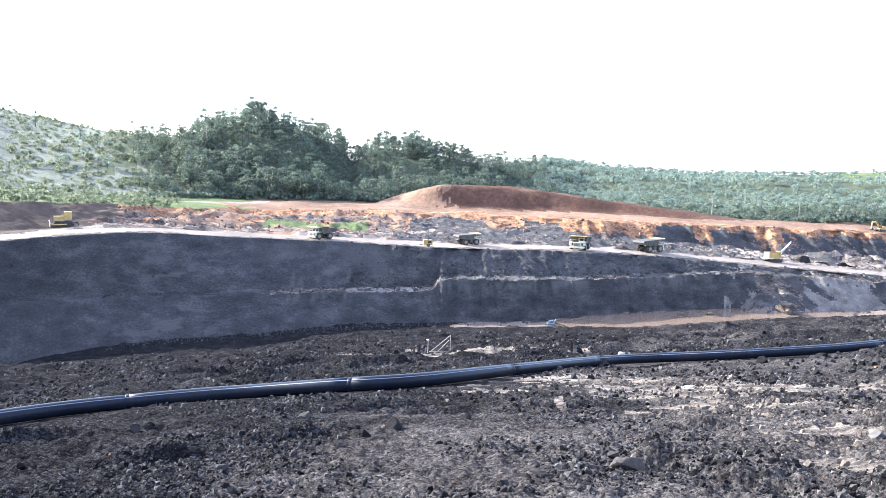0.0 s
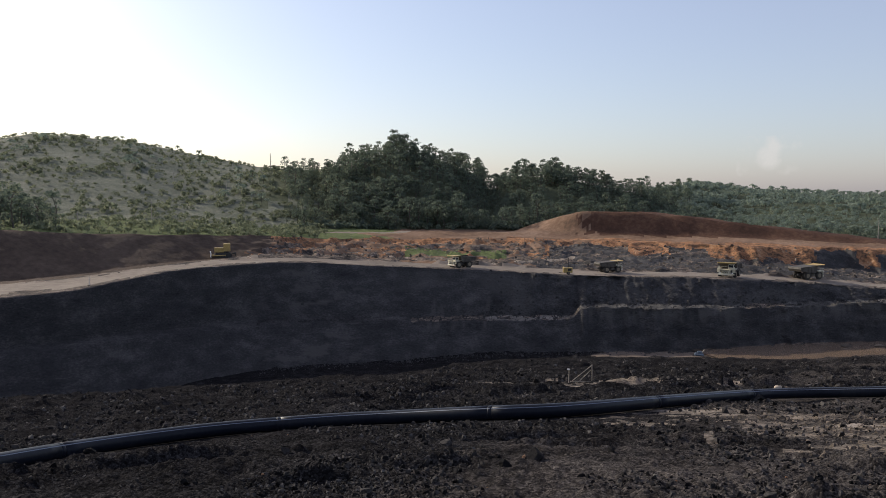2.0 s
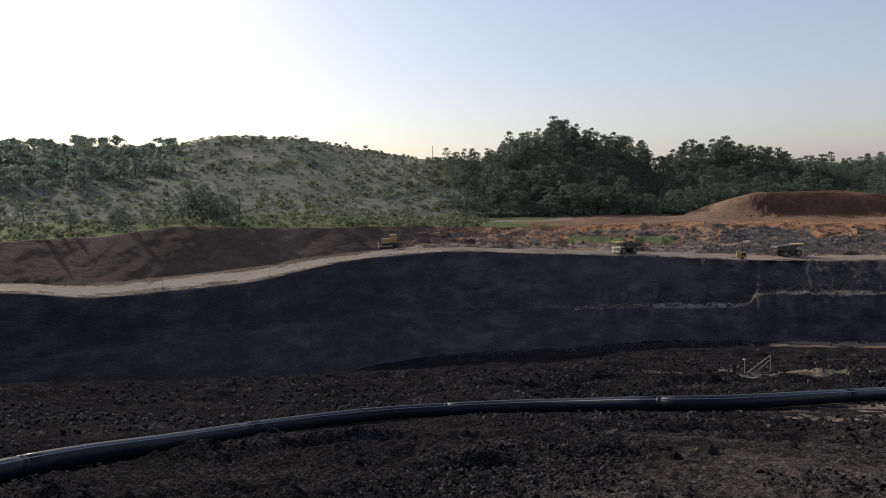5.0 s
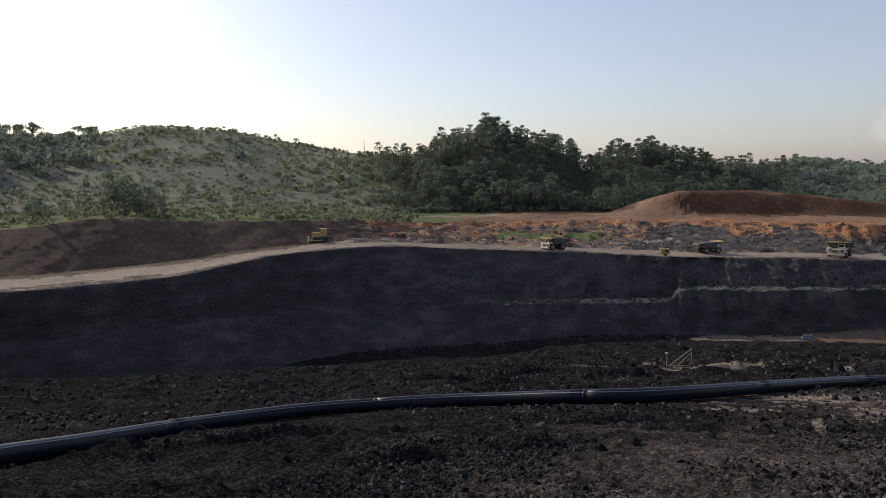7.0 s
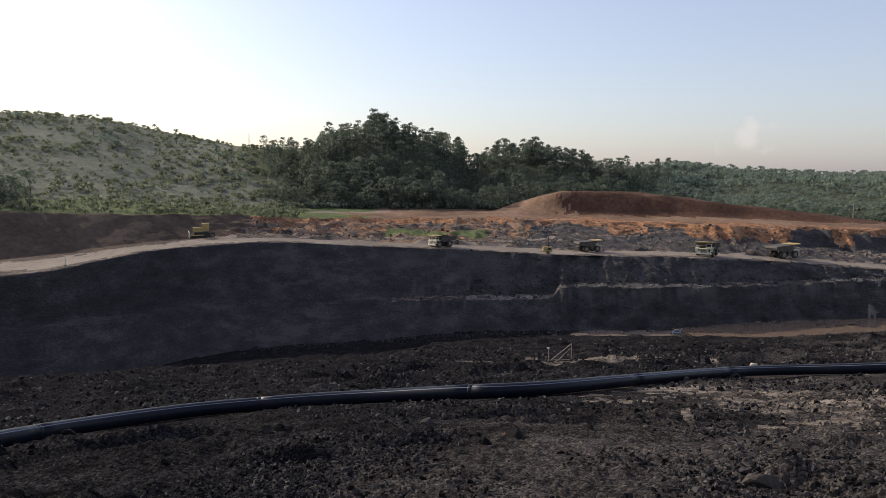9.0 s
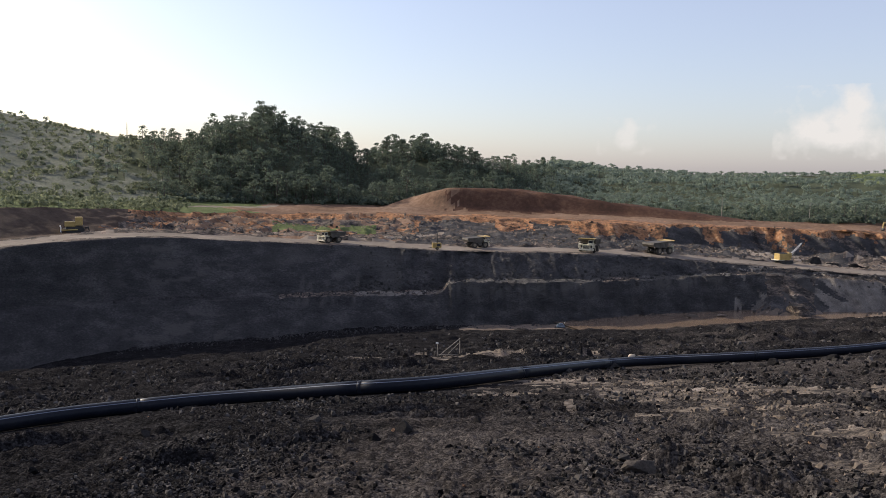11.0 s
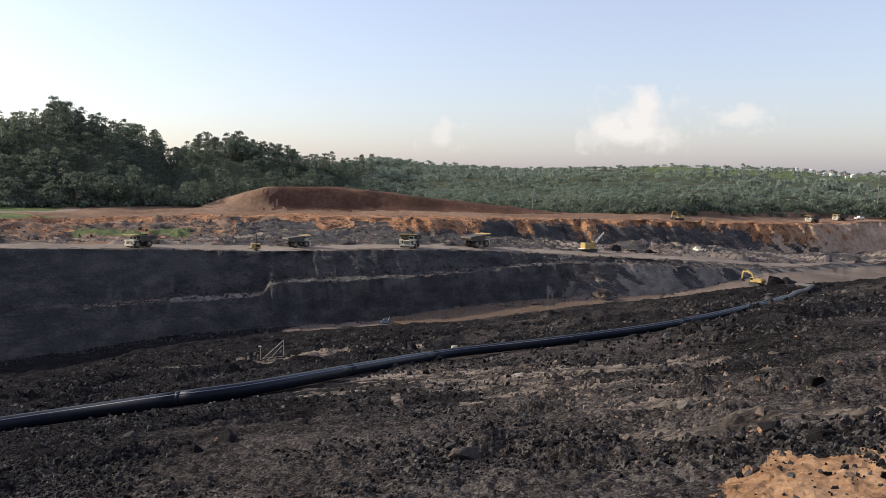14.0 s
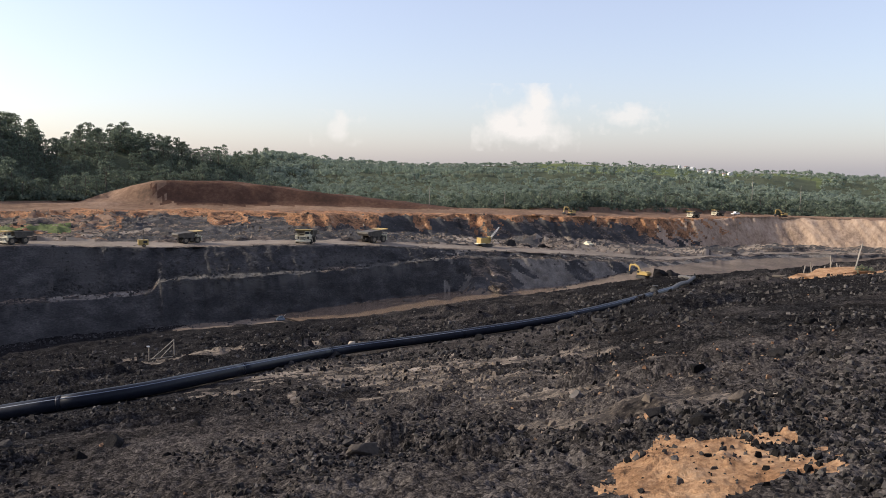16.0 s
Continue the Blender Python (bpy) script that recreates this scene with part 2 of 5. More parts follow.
road_w = line((62, 44, 34, 27, 20, -24, -30, -62), (20, 20, 25, 15, 14, 15, 14, 9))
cut_d = line((62, 50, 45, 39, 35, 28, 22, 12, 4, -4, -12, -20, -28, -38, -45, -62), (182, 182, 184, 188, 192, 207, 226, 236, 245, 262, 262, 285, 305, 352, 390, 395))
cut_z = line((62, 45, 35, 28, 22, 12, 4, -4, -12, -20, -28, -38, -45, -62), (-17, -18, -17.3, -16, -16.2, -18.9, -19.4, -19.4, -20.3, -23.8, -27.3, -33, -34.5, -34))
top_d = line((62, 50, 45, 39, 35, 28, 22, 12, 4, -4, -12, -20, -28, -38, -45, -62), (204, 204, 207, 210, 214, 224, 246, 290, 288, 290, 272, 296, 318, 365, 404, 408))
top_z = line((62, 50, 45, 39, 35, 28, 22, 12, 4, -4, -12, -20, -28, -38, -45, -62), (-8.3, -8.3, -8.8, -6.7, -8.1, -10, -11.6, -15.4, -15.4, -15.8, -15.9, -17.3, -18.6, -21.6, -21.3, -21.2))
plain_d = line((62, 50, 30, 22, 12, 4, -4, -12, -22, -30, -38, -45, -62), (300, 300, 330, 330, 345, 345, 385, 385, 345, 350, 430, 455, 455))
plain_z = line((62, 50, 30, 22, 12, 4, -4, -12, -22, -30, -38, -45, -62), (-7, -7, -8.5, -12.5, -13.5, -14.5, -15.5, -16.5, -17, -17.5, -22, -23, -22))
ridge_d = line((62, 46, 36, 27, 21, 17, 8, 5.5, 4.5, -5, -9, -14, -20, -62), (520, 520, 640, 620, 480, 440, 440, 520, 460, 450, 800, 1000, 1150, 1200), 0.1)
ridge_e = line((62, 50, 45, 41, 36, 30, 26, 22, 17.7, 15.3, 12, 8.4, 5.7, 5.2, 4.5, 3.3, 0, -4.7, -7.6, -9.2, -12, -16, -20, -30, -38, -41, -45, -51, -62),
               (3.8, 4.2, 4.65, 3.55, 4.35, 4.0, 3.2, 2.65, 2.65, 3.6, 4.5, 3.7, 2.4, 1.5, 1.8, 2.6, 2.4, 1.4, 1.0, 1.4, 1.0, .72, .54, .62, .5, .2, .25, -.3, -.4), 0.1)
tree_h = line((62, 46, 41, 36, 26, 19, 16, -4, -9, -62), (9, 9, 5, 2, 2, 5, 8.5, 8, 7, 7))
mound_h = line((8, 3.6, 1, -1.4, -5.5, -10, -16, -22, -26), (0, 0.2, 5.5, 9.5, 9.8, 7.6, 3.8, 0.3, 0), 0.1)
pipe_d = line((70, 54, 46, 40, 32, 24, 16, 10, 4, 0, -5, -9, -13, -16, -23, -30, -34, -37.5, -40, -70), (11.5, 12.5, 14.8, 16.2, 19.4, 20.9, 21.2, 20.4, 18.6, 18.9, 21.6, 24.0, 29.6, 30.8, 29.4, 33.6, 35.6, 40, 58, 400))


def profile(az):
    """Distances and heights (from the eye) of the lines crossed on one bearing."""
    s, db = slope(az), brink(az)
    zb = -(EYE + s * db)
    fz = np.minimum(floor_z(az), zb - 0.3)
    bd = base(az)
    fd = np.minimum(db + 2 + (zb - fz) * 1.3, bd - 3)
    be = bench_d(az)
    ed, ez = edge_d(az), edge_z(az)
    rd = ridge_d(az)
    rz = rd * np.tan(np.radians(ridge_e(az))) - tree_h(az)
    ds = [np.full_like(az, 0.005), np.full_like(az, 3.0), db, fd, bd, be, np.minimum(be + 5, ed - 2), ed, ed + road_w(az), cut_d(az), top_d(az), plain_d(az), rd, rd + 300, np.full_like(az, 4800.0)]
    zs = [np.full_like(az, -EYE - 0.03), -(EYE + 3 * s), zb, fz, fz, bench_z(az), bench_z(az) + 0.2, ez, ez + 0.2, cut_z(az), top_z(az), plain_z(az), rz, np.minimum(rz - 22, -20), np.full_like(az, -60.0)]
    ds, zs = np.array(ds), np.array(zs)
    for i in range(1, len(ds)):
        ds[i] = np.maximum(ds[i], ds[i - 1] + 0.6)
    side = smooth(60, 88, np.abs(az))
    flat = -EYE - 0.02 * np.minimum(ds, 300)
    return ds, zs * (1 - side) + flat * side


SEG = (36, 430, 7, 7, 26, 5, 22, 9, 28, 30, 44, 10, 3, 3)
NEAR, DROP, PITFLOOR, LOWER, BENCH, UPPER, ROAD, TERRACE, CUT, PLAIN, HILL, BEHIND, FAR = range(1, 14)
fine_az = np.arange(54, -54.01, -0.155)
AZ = np.concatenate([np.linspace(180, 60, 61), fine_az, np.linspace(-60, -178, 60)])


def patch(X, Y, az, d, ra, rd, edge=0.35, seed=7, grain=0.8):
    """Ragged oval on the ground: long axis across the bearing."""
    cx, cy = -math.sin(radians(az)) * d, math.cos(radians(az)) * d
    ca, sa = math.cos(radians(az)), math.sin(radians(az))
    u, v = (X - cx) * ca + (Y - cy) * sa, -(X - cx) * sa + (Y - cy) * ca
    return np.sqrt((u / ra) ** 2 + (v / rd) ** 2) + edge * fbm(X * grain, Y * grain, 4, seed) < 1


def clods(X, Y, cell, fill, seed):
    """Rounded, broken clods strewn over jittered cells: heights in cells."""
    u = X / cell + 0.35 * vnoise(X * 2.3 / cell, Y * 2.3 / cell, seed + 5)
    v = Y / cell + 0.35 * vnoise(X * 2.3 / cell + 40, Y * 2.3 / cell, seed + 6)
    i, j = np.floor(u), np.floor(v)
    out = np.zeros_like(X)
    for a in (-1, 0, 1):
        for b in (-1, 0, 1):
            p, q = i + a, j + b
            r = 0.22 + 0.42 * hash2(p, q, seed + 2)
            k = r * r - (u - p - hash2(p, q, seed)) ** 2 - (v - q - hash2(p, q, seed + 1)) ** 2
            out = np.maximum(out, np.sqrt(np.clip(k, 0, None)) * (hash2(p, q, seed + 3) < fill))
    return out


# hollows and heaped rims in the near mud: bearing, distance, half length, half width, depth
HOLLOWS = ((-17.8, 9.3, 0.34, 0.3, 0.34), (-31.9, 13.0, 0.5, 0.3, 0.3), (-24.0, 8.1, 0.5, 0.25, 0.2), (2.2, 15.0, 1.5, 0.25, 0.26), (-1.5, 14.2, 1.2, 0.2, 0.18), (-36.4, 9.0, 0.4, 0.4, 0.2), (8.5, 12.2, 0.6, 0.22, 0.18),
           (17.5, 11.5, 0.7, 0.25, 0.2), (-10.5, 15.4, 0.8, 0.25, 0.2), (28, 15.5, 1.4, 0.3, 0.25), (-37.8, 12.2, 0.8, 0.3, 0.3), (-20.8, 12.4, 0.5, 0.2, 0.2))


def hollow(X, Y, az, d, ra, rd):
    cx, cy = -math.sin(radians(az)) * d, math.cos(radians(az)) * d
    ca, sa = math.cos(radians(az)), math.sin(radians(az))
    u, v = ((X - cx) * ca + (Y - cy) * sa) / ra, (-(X - cx) * sa + (Y - cy) * ca) / rd
    q = u * u + v * v
    w = u * u + (v - 1.6) ** 2
    return -np.exp(-q * 1.2) + 0.7 * np.exp(-w * 1.5)


CRUSTS = ((-20, 18, 3.4, 1.0, 1.0), (-13, 22, 3.0, 1.0, 1.0), (-25.5, 15, 2.2, 0.7, 0.9), (-30.5, 12, 1.5, 0.5, 0.8), (-34.8, 9.6, 1.2, 0.45, 0.7), (-4, 38, 4.6, 1.7, 1.0))


def relief(X, Y, D, A, zone):
    """Broken ground, furrows and gullies on the plain profile."""
    z = np.zeros_like(X)
    near = smooth(0.4, 1.6, D) * (zone <= NEAR) * (0.25 + 0.75 * smooth(1.0, 0.8, D / brink(A)))
    near = near * (0.12 + 0.88 * smooth(0.3, 1.3, np.abs(D - pipe_d(A))))
    rough = np.clip(0.5 + 0.75 * fbm(X * 0.16, Y * 0.16, 3, 5), 0.12, 1.15)
    calm_by = np.ones_like(X)
    for az, d, ra, rd, e in CRUSTS:
        calm_by = np.where(patch(X, Y, az, d, ra, rd, e, 7, 1.7), 0.5, calm_by)
    calm_by = np.where(patch(X, Y, -39.6, 6.5, 0.9, 1.2, 0.2), 0.75, calm_by)
    rough = rough * (1 - 0.55 * smooth(-31, -35, A) * smooth(10, 13, D))
    far = smooth(16, 34, D)
    near = near * calm_by
    z += near * (0.10 * fbm(X * 0.22, Y * 0.22, 3, 11) + 0.10 * fbm(X * 0.8, Y * 0.8, 3, 12) * rough + 0.035 * fbm(X * 5.5, Y * 5.5, 3, 31))
    z += near * (0.26 * clods(X, Y, 1.05, 0.30, 401) * rough + 0.27 * clods(X, Y, 0.46, 0.5, 411) * rough * 0.8 + 0.12 * clods(X, Y, 0.21, 0.6, 421) * np.clip(rough * 1.2, 0, 1) * smooth(34, 20, D) + 0.05 * clods(X, Y, 0.11, 0.65, 431) * smooth(18, 11, D))
    for az, d, ra, rd, h in HOLLOWS:
        z += (zone == NEAR) * h * hollow(X, Y, az, d, ra, rd) * (1 + 0.3 * fbm(X * 3, Y * 3, 2, 14))
    # rows turned up by blades, across the slope
    along_row, over_row = X + 0.22 * Y + 1.2 * fbm(X * 0.15, Y * 0.15, 2, 43), Y - 0.2 * X + 0.8 * fbm(X * 0.3, Y * 0.3, 2, 44)
    row = 1 - np.abs(vnoise(along_row * 0.11, over_row * 0.62, 41)) * 2
    z += near * far * (0.34 * np.clip(row, -0.2, 1) * np.clip(0.4 + fbm(X * 0.12, Y * 0.12, 2, 45), 0, 1.2) + 0.5 * clods(X * 0.55, Y, 1.3, 0.45, 441) * rough)
    z += near * smooth(30, 80, D) * (0.26 * fbm(X * 0.35, Y * 0.35, 3, 51) + 0.3 * (0.5 - np.abs(fbm(X * 0.9, Y * 0.9, 2, 52))))
    arc = np.radians(A) * D
    face = (zone == LOWER) + (zone == UPPER)
    z += face * (0.22 * fbm(arc * 0.6, D * 0.3, 3, 61) + 0.4 * fbm(arc * 0.06, D * 0.05, 2, 62))
    z += (zone == UPPER) * smooth(16, 10, A) * 1.1 * clods(arc, D * 1.6, 2.6, 0.4, 451) * np.clip(0.5 + fbm(arc * 0.07, D * 0.1, 2, 64), 0, 1)
    z += ((zone == TERRACE) + (zone == CUT)) * smooth(26, 20, A) * (0.9 * clods(arc * 0.6, D, 2.4, 0.4, 461) + 0.5 * clods(arc, D, 1.2, 0.4, 471))
    z += (zone == BENCH) * 0.35 * fbm(X * 0.4, Y * 0.4, 3, 71)
    z += (zone == ROAD) * 0.10 * fbm(X * 0.3, Y * 0.3, 3, 72)
    z += ((zone == TERRACE) + (zone == CUT)) * (0.2 + 0.8 * smooth(26, 20, A)) * (0.7 * fbm(arc * 0.12, D * 0.12, 4, 81) + 0.25 * fbm(X * 0.6, Y * 0.6, 2, 82))
    z += (zone == TERRACE) * smooth(-25, -28, A) * 1.8 * np.clip(fbm(arc * 0.03, D * 0.16, 3, 83), 0, 1)
    z += (zone == PLAIN) * (0.4 * fbm(X * 0.1, Y * 0.1, 3, 91))
    z += (zone == HILL) * (1.5 + 4.5 * smooth(-8, -12, A)) * fbm(X * 0.008, Y * 0.008, 3, 92)
    z += (zone == PITFLOOR) * 0.12 * fbm(X * 0.3, Y * 0.3, 3, 93)
    return z


def ground_grid():
    ds, zs = profile(AZ)
    D, Z, zone, part_f = [], [], [], []
    for i, n in enumerate(SEG):
        u = (np.arange(n) / n)[:, None]
        if i <= 1:
            d = ds[i] * (ds[i + 1] / ds[i]) ** u
            f = (d - ds[i]) / (ds[i + 1] - ds[i])
        else:
            d = ds[i] + (ds[i + 1] - ds[i]) * u
            f = u * np.ones_like(d)
        if i == HILL:
            f = f * f * (3 - 2 * f) * 0.6 + f * 0.4
        g = f
        if i in (TERRACE, CUT):
            steps = 3.0
            k = f * steps + 0.45 * fbm(AZ * 0.5 + 31 * i, f * 2, 3, 300 + i)
            st = (np.floor(k) + smooth(0.62, 0.95, k - np.floor(k))) / steps
            f = f + np.clip(st - f, -0.4, 0.4) * (smooth(-6, 2, AZ) * smooth(24, 18, AZ) if i == CUT else smooth(24, 18, AZ) * 0.8)
        part_f.append(g)
        D.append(d), Z.append(zs[i] + (zs[i + 1] - zs[i]) * f), zone.append(np.full(d.shape, i))
    D.append(ds[-1:]), Z.append(zs[-1:]), zone.append(np.full((1, len(AZ)), FAR))
    part_f.append(np.ones((1, len(AZ))))
    return np.concatenate(D), np.concatenate(Z), np.concatenate(zone), np.concatenate(part_f)


GD, GZ, GZONE, GF = ground_grid()
GA = np.broadcast_to(AZ, GD.shape)
# walls wander: shift the face lines in and out
arc_all = np.radians(GA) * GD
calm = smooth(62, 50, np.abs(GA))
steady_left = 1 - 0.8 * smooth(1, 7, GA)
wander = ((GZONE >= LOWER) & (GZONE <= UPPER)) * (0.9 * fbm(arc_all * 0.08, GZ * 0.08, 3, 101) + 0.75 * fbm(arc_all * 0.5, GZ * 0.10, 3, 102) + 0.5 * np.abs(fbm(arc_all * 0.9, GZ * 0.5, 2, 105))) * calm * steady_left
soft_left = 0.15 + 0.85 * smooth(26, 18, GA)
wander = wander + ((GZONE == CUT) | (GZONE == TERRACE)) * (1.6 * fbm(arc_all * 0.07, GZ * 0.05, 3, 103) + 1.0 * fbm(arc_all * 0.3, GZ * 0.1, 2, 104)) * calm * soft_left
# the orange bank is bitten out in scallops
phase = arc_all / 26.0 + 0.55 * fbm(arc_all * 0.02, arc_all * 0, 2, 106)
saw = (phase - np.floor(phase))
depth = np.where(GZONE == CUT, 1.0, np.where(GZONE == TERRACE, GF ** 2, np.where(GZONE == PLAIN, np.clip(1 - 6 * GF, 0, 1), 0)))
wander = wander + depth * 7.0 * (np.where(saw < 0.75, saw / 0.75, (1 - saw) / 0.25) - 0.5) * smooth(6, -2, GA) * smooth(-44, -38, GA)
bite = arc_all / 8.5 + 0.9 * fbm(arc_all * 0.05, arc_all * 0, 2, 109)
bite = np.abs(bite - np.floor(bite) - 0.5) * 2
wander = wander + depth * 3.0 * (np.sqrt(bite) - 0.6) * np.clip(0.6 + 0.8 * fbm(arc_all * 0.03, GZ * 0.02, 2, 110), 0, 1.3) * smooth(9, 2, GA) * smooth(-46, -40, GA)
GDW = GD + wander
GX, GY = -np.sin(np.radians(GA)) * GDW, np.cos(np.radians(GA)) * GDW
inside = smooth(64, 56, np.abs(GA))
mound = mound_h(GA) * np.where(GZONE == PLAIN, (0.22 * smooth(318, 326, GD) + 0.78 * smooth(324 + 8 * smooth(-1.5, 2.5, GA), 330.5 + 20 * smooth(-1.5, 2.5, GA), GD)) * smooth(384, 343, GD), 0)
# a talus of broken overburden spills down to the pond
spill = smooth(-22.9, -24.3, GA) * smooth(-27.2, -25.6, GA) * ((GZONE >= PITFLOOR) & (GZONE <= UPPER))
spill = np.clip(spill + 0.25 * fbm(arc_all * 0.25, GD * 0.2, 3, 107) * (spill > 0) * (spill < 1), 0, 1)
foot = base(GA) - 9
talus = -34.3 + np.clip((GD - foot) / (edge_d(GA) - foot), 0, 1) * (edge_z(GA) + 34.0) + 0.7 * fbm(arc_all * 0.3, GD * 0.3, 4, 108)
GZ = GZ + spill * np.maximum(0, talus - GZ)
GZ2 = GZ + EYE + relief(GX, GY, GD, GA, GZONE) * np.where(GZONE <= NEAR, 1, inside) + mound


def ground_height(az, d):
    """Height of the ground sheet at a bearing and distance."""
    j = int(np.argmin(np.abs(AZ - az)))
    return float(np.interp(d, GDW[:, j], GZ2[:, j]))


def at(az, d, lift=0.0):
    return Vector((-math.sin(radians(az)) * d, math.cos(radians(az)) * d, ground_height(az, d) + lift))


MATS = [M_COAL, M_CRUST, M_ORANGE, M_WALL, M_LEDGE, M_ROAD, M_TERRACE, M_CUT, M_PLAIN, M_MOUND, M_BANK, M_GRASS, M_FLOOR, M_SCRUB, M_MUD, M_SCRAPE, M_CLIFF]




def ground_materials():
    q = (slice(0, -1), slice(0, -1))
    X, Y, D, A, Zn, H = GX[q], GY[q], GD[q], GA[q], GZONE[q], GZ[q]
    m = np.zeros(X.shape, int)
    n1, n2 = fbm(X * 0.05, Y * 0.05, 4, 201), fbm(X * 0.5, Y * 0.5, 3, 202)
    for az, d, ra, rd, e in CRUSTS:
        m[(Zn == NEAR) & patch(X, Y, az, d, ra, rd, e, 7, 1.7)] = 1
    for az, d, ra, rd in ((-40.9, 6.75, 0.7, 1.15), (-43.5, 7.4, 0.3, 0.3), (-49, 52, 4.5, 2.2)):
        m[(Zn == NEAR) & patch(X, Y, az, d, ra, rd, 0.6, 9, 2.2 if d < 20 else 0.8)] = 2
    m[(Zn == DROP)] = 0
    m[Zn == PITFLOOR] = np.where(A < -4 + 2 * n1, 14, 0)[Zn == PITFLOOR]
    F, arc = GF[q], arc_all[q]
    n3 = fbm(arc * 0.10, D * 0.45, 4, 206)
    m[(Zn == LOWER) | (Zn == UPPER)] = 3
    m[((Zn == LOWER) | (Zn == UPPER)) & (A < -23 + 2 * n2) & (n3 > -0.2)] = 15
    m[Zn == BENCH] = np.where(((A < -1.2) & (A > -12.5)) | ((A < -15) & (A > -21.5)), 4, np.where((A < 5.5) & (A > -1.2) & (n2 > 0.1), 15, np.where(A < 11, 6, 3)))[Zn == BENCH]
    m[Zn == ROAD] = np.where((F < 0.16 + 0.16 * n3) | (F > 0.86 + 0.1 * n3), 6, 5)[Zn == ROAD]
    m[(spill[q] > 0.35) & (D > base(A) - 8)] = np.where(n3 > 0.1, 3, 6)[(spill[q] > 0.35) & (D > base(A) - 8)]
    t = Zn == TERRACE
    m[t] = np.where(A > 24, 10, np.where((A < 3 + 2 * n1) & (A > -36), np.where(n3 > 0.42, 6, 3), np.where(A < -30, np.where(n3 > 0.45, 5, np.where(n3 < -0.2, 3, 6)), 6)))[t]
    m[t & (A < -22 + 2 * n2) & (A > -36)] = np.where(n3 > 0.15, 5, np.where(n3 < -0.4, 3, 6))[t & (A < -22 + 2 * n2) & (A > -36)]
    mix = (A < 20 + 2 * n1) & (A > 1)
    m[t & mix & (n3 > 0.4)] = 8
    m[t & (A < 21) & (A > 13) & (F > 0.5) & (n2 > -0.2)] = 7
    ramp = np.abs(F - np.clip((5.5 - A) / 6.5, 0, 1)) < 0.13
    m[t & (A < 5.5) & (A > -1.0) & ramp] = 5
    t = Zn == CUT
    m[t] = np.where(A > 21 + 3 * n1, 10, np.where(A > 1.5 + 3 * n1, np.where((n3 > -0.25) & (A < 11.5) & (A > 4) & (F > 0.15) & (F < 0.6), 11, np.where(n3 > 0.35, 8, np.where(n3 < -0.45, 7, 6))), np.where(F > 0.28 + 0.22 * n3 + 0.1 * n2, 7, np.where(n3 > 0.3, 6, 3))))[t]
    m[t & (A < -0.8) & (A > -2.0)] = 8
    # dark rock colour painted over parts of the bank for its shaded bites
    dark = t & (A < -25 + 2 * n2) & (A > -37) & (F < 0.72 + 0.15 * n2) & (fbm(arc * 0.045, D * 0, 2, 216) > -0.25)
    m[dark] = np.where(n3 > 0.3, 6, 3)[dark]
    dark = t & (A < 1) & (A > -25) & (fbm(arc * 0.07, D * 0, 2, 217) > 0.3) & (F < 0.8 + 0.1 * n2)
    m[dark] = np.where(n3 > 0.2, 6, 3)[dark]
    m[t & (A < -39 + 4 * n3 + 2 * n2)] = 16
    m[t & (A > 11.5) & (A < 21) & (n3 > 0.05)] = 8
    m[t & (A > 2) & (A < 21) & (F > 0.8 + 0.1 * n2)] = 7
    t = Zn == PLAIN
    # darker red soil paints the mound face's shade; the lit left flank stays paler
    m[t] = np.where(A > 13 + 2 * n1, 11, np.where((mound[q] > 0.25) & (A < -1.4 + 0.8 * n2), 9, 8))[t]
    # orange soil on the bank's top, which also paints in its sunlit rim
    m[t & (F < 0.16 + 0.1 * n3) & (A < 4) & (A > -42)] = 7
    track = np.abs(D - (318 - 3.0 * (A - 14))) < 3.2
    m[t & (A > 11) & (A < 24) & track] = 5
    m[Zn == HILL] = np.where(A > 20 + 3 * n1, 13, 12)[Zn == HILL]
    field = (Zn == HILL) & (A < -27 + 3 * n1) & (A > -48) & (F > 0.52 + 0.1 * fbm(A * 0.4, F * 5, 3, 218))
    m[field] = 11
    m[Zn >= BEHIND] = 12
    m[(np.abs(A) > 63) & (Zn > NEAR)] = 13
    return m


def sheet(name, X, Y, Z, midx, mats, closed=True):
    r, c = X.shape
    co = np.stack([X, Y, Z], -1).reshape(-1, 3)
    i, j = np.meshgrid(np.arange(r - 1), np.arange(c if closed else c - 1), indexing="ij")
    k = (j + 1) % c
    quads = np.stack([i * c + j, i * c + k, (i + 1) * c + k, (i + 1) * c + j], -1)[..., ::-1].reshape(-1, 4)
    me = bpy.data.meshes.new(name)
    me.vertices.add(len(co)), me.vertices.foreach_set("co", co.ravel())
    me.loops.add(quads.size), me.loops.foreach_set("vertex_index", quads.ravel().astype(np.int32))
    me.polygons.add(len(quads)), me.polygons.foreach_set("loop_start", np.arange(0, quads.size, 4, dtype=np.int32))
    for mm in mats:
        me.materials.append(mm)
    me.polygons.foreach_set("material_index", midx.ravel().astype(np.int32))
    me.polygons.foreach_set("use_smooth", np.ones(len(quads), bool))
    me.update(), me.validate()
    return new(name, me)


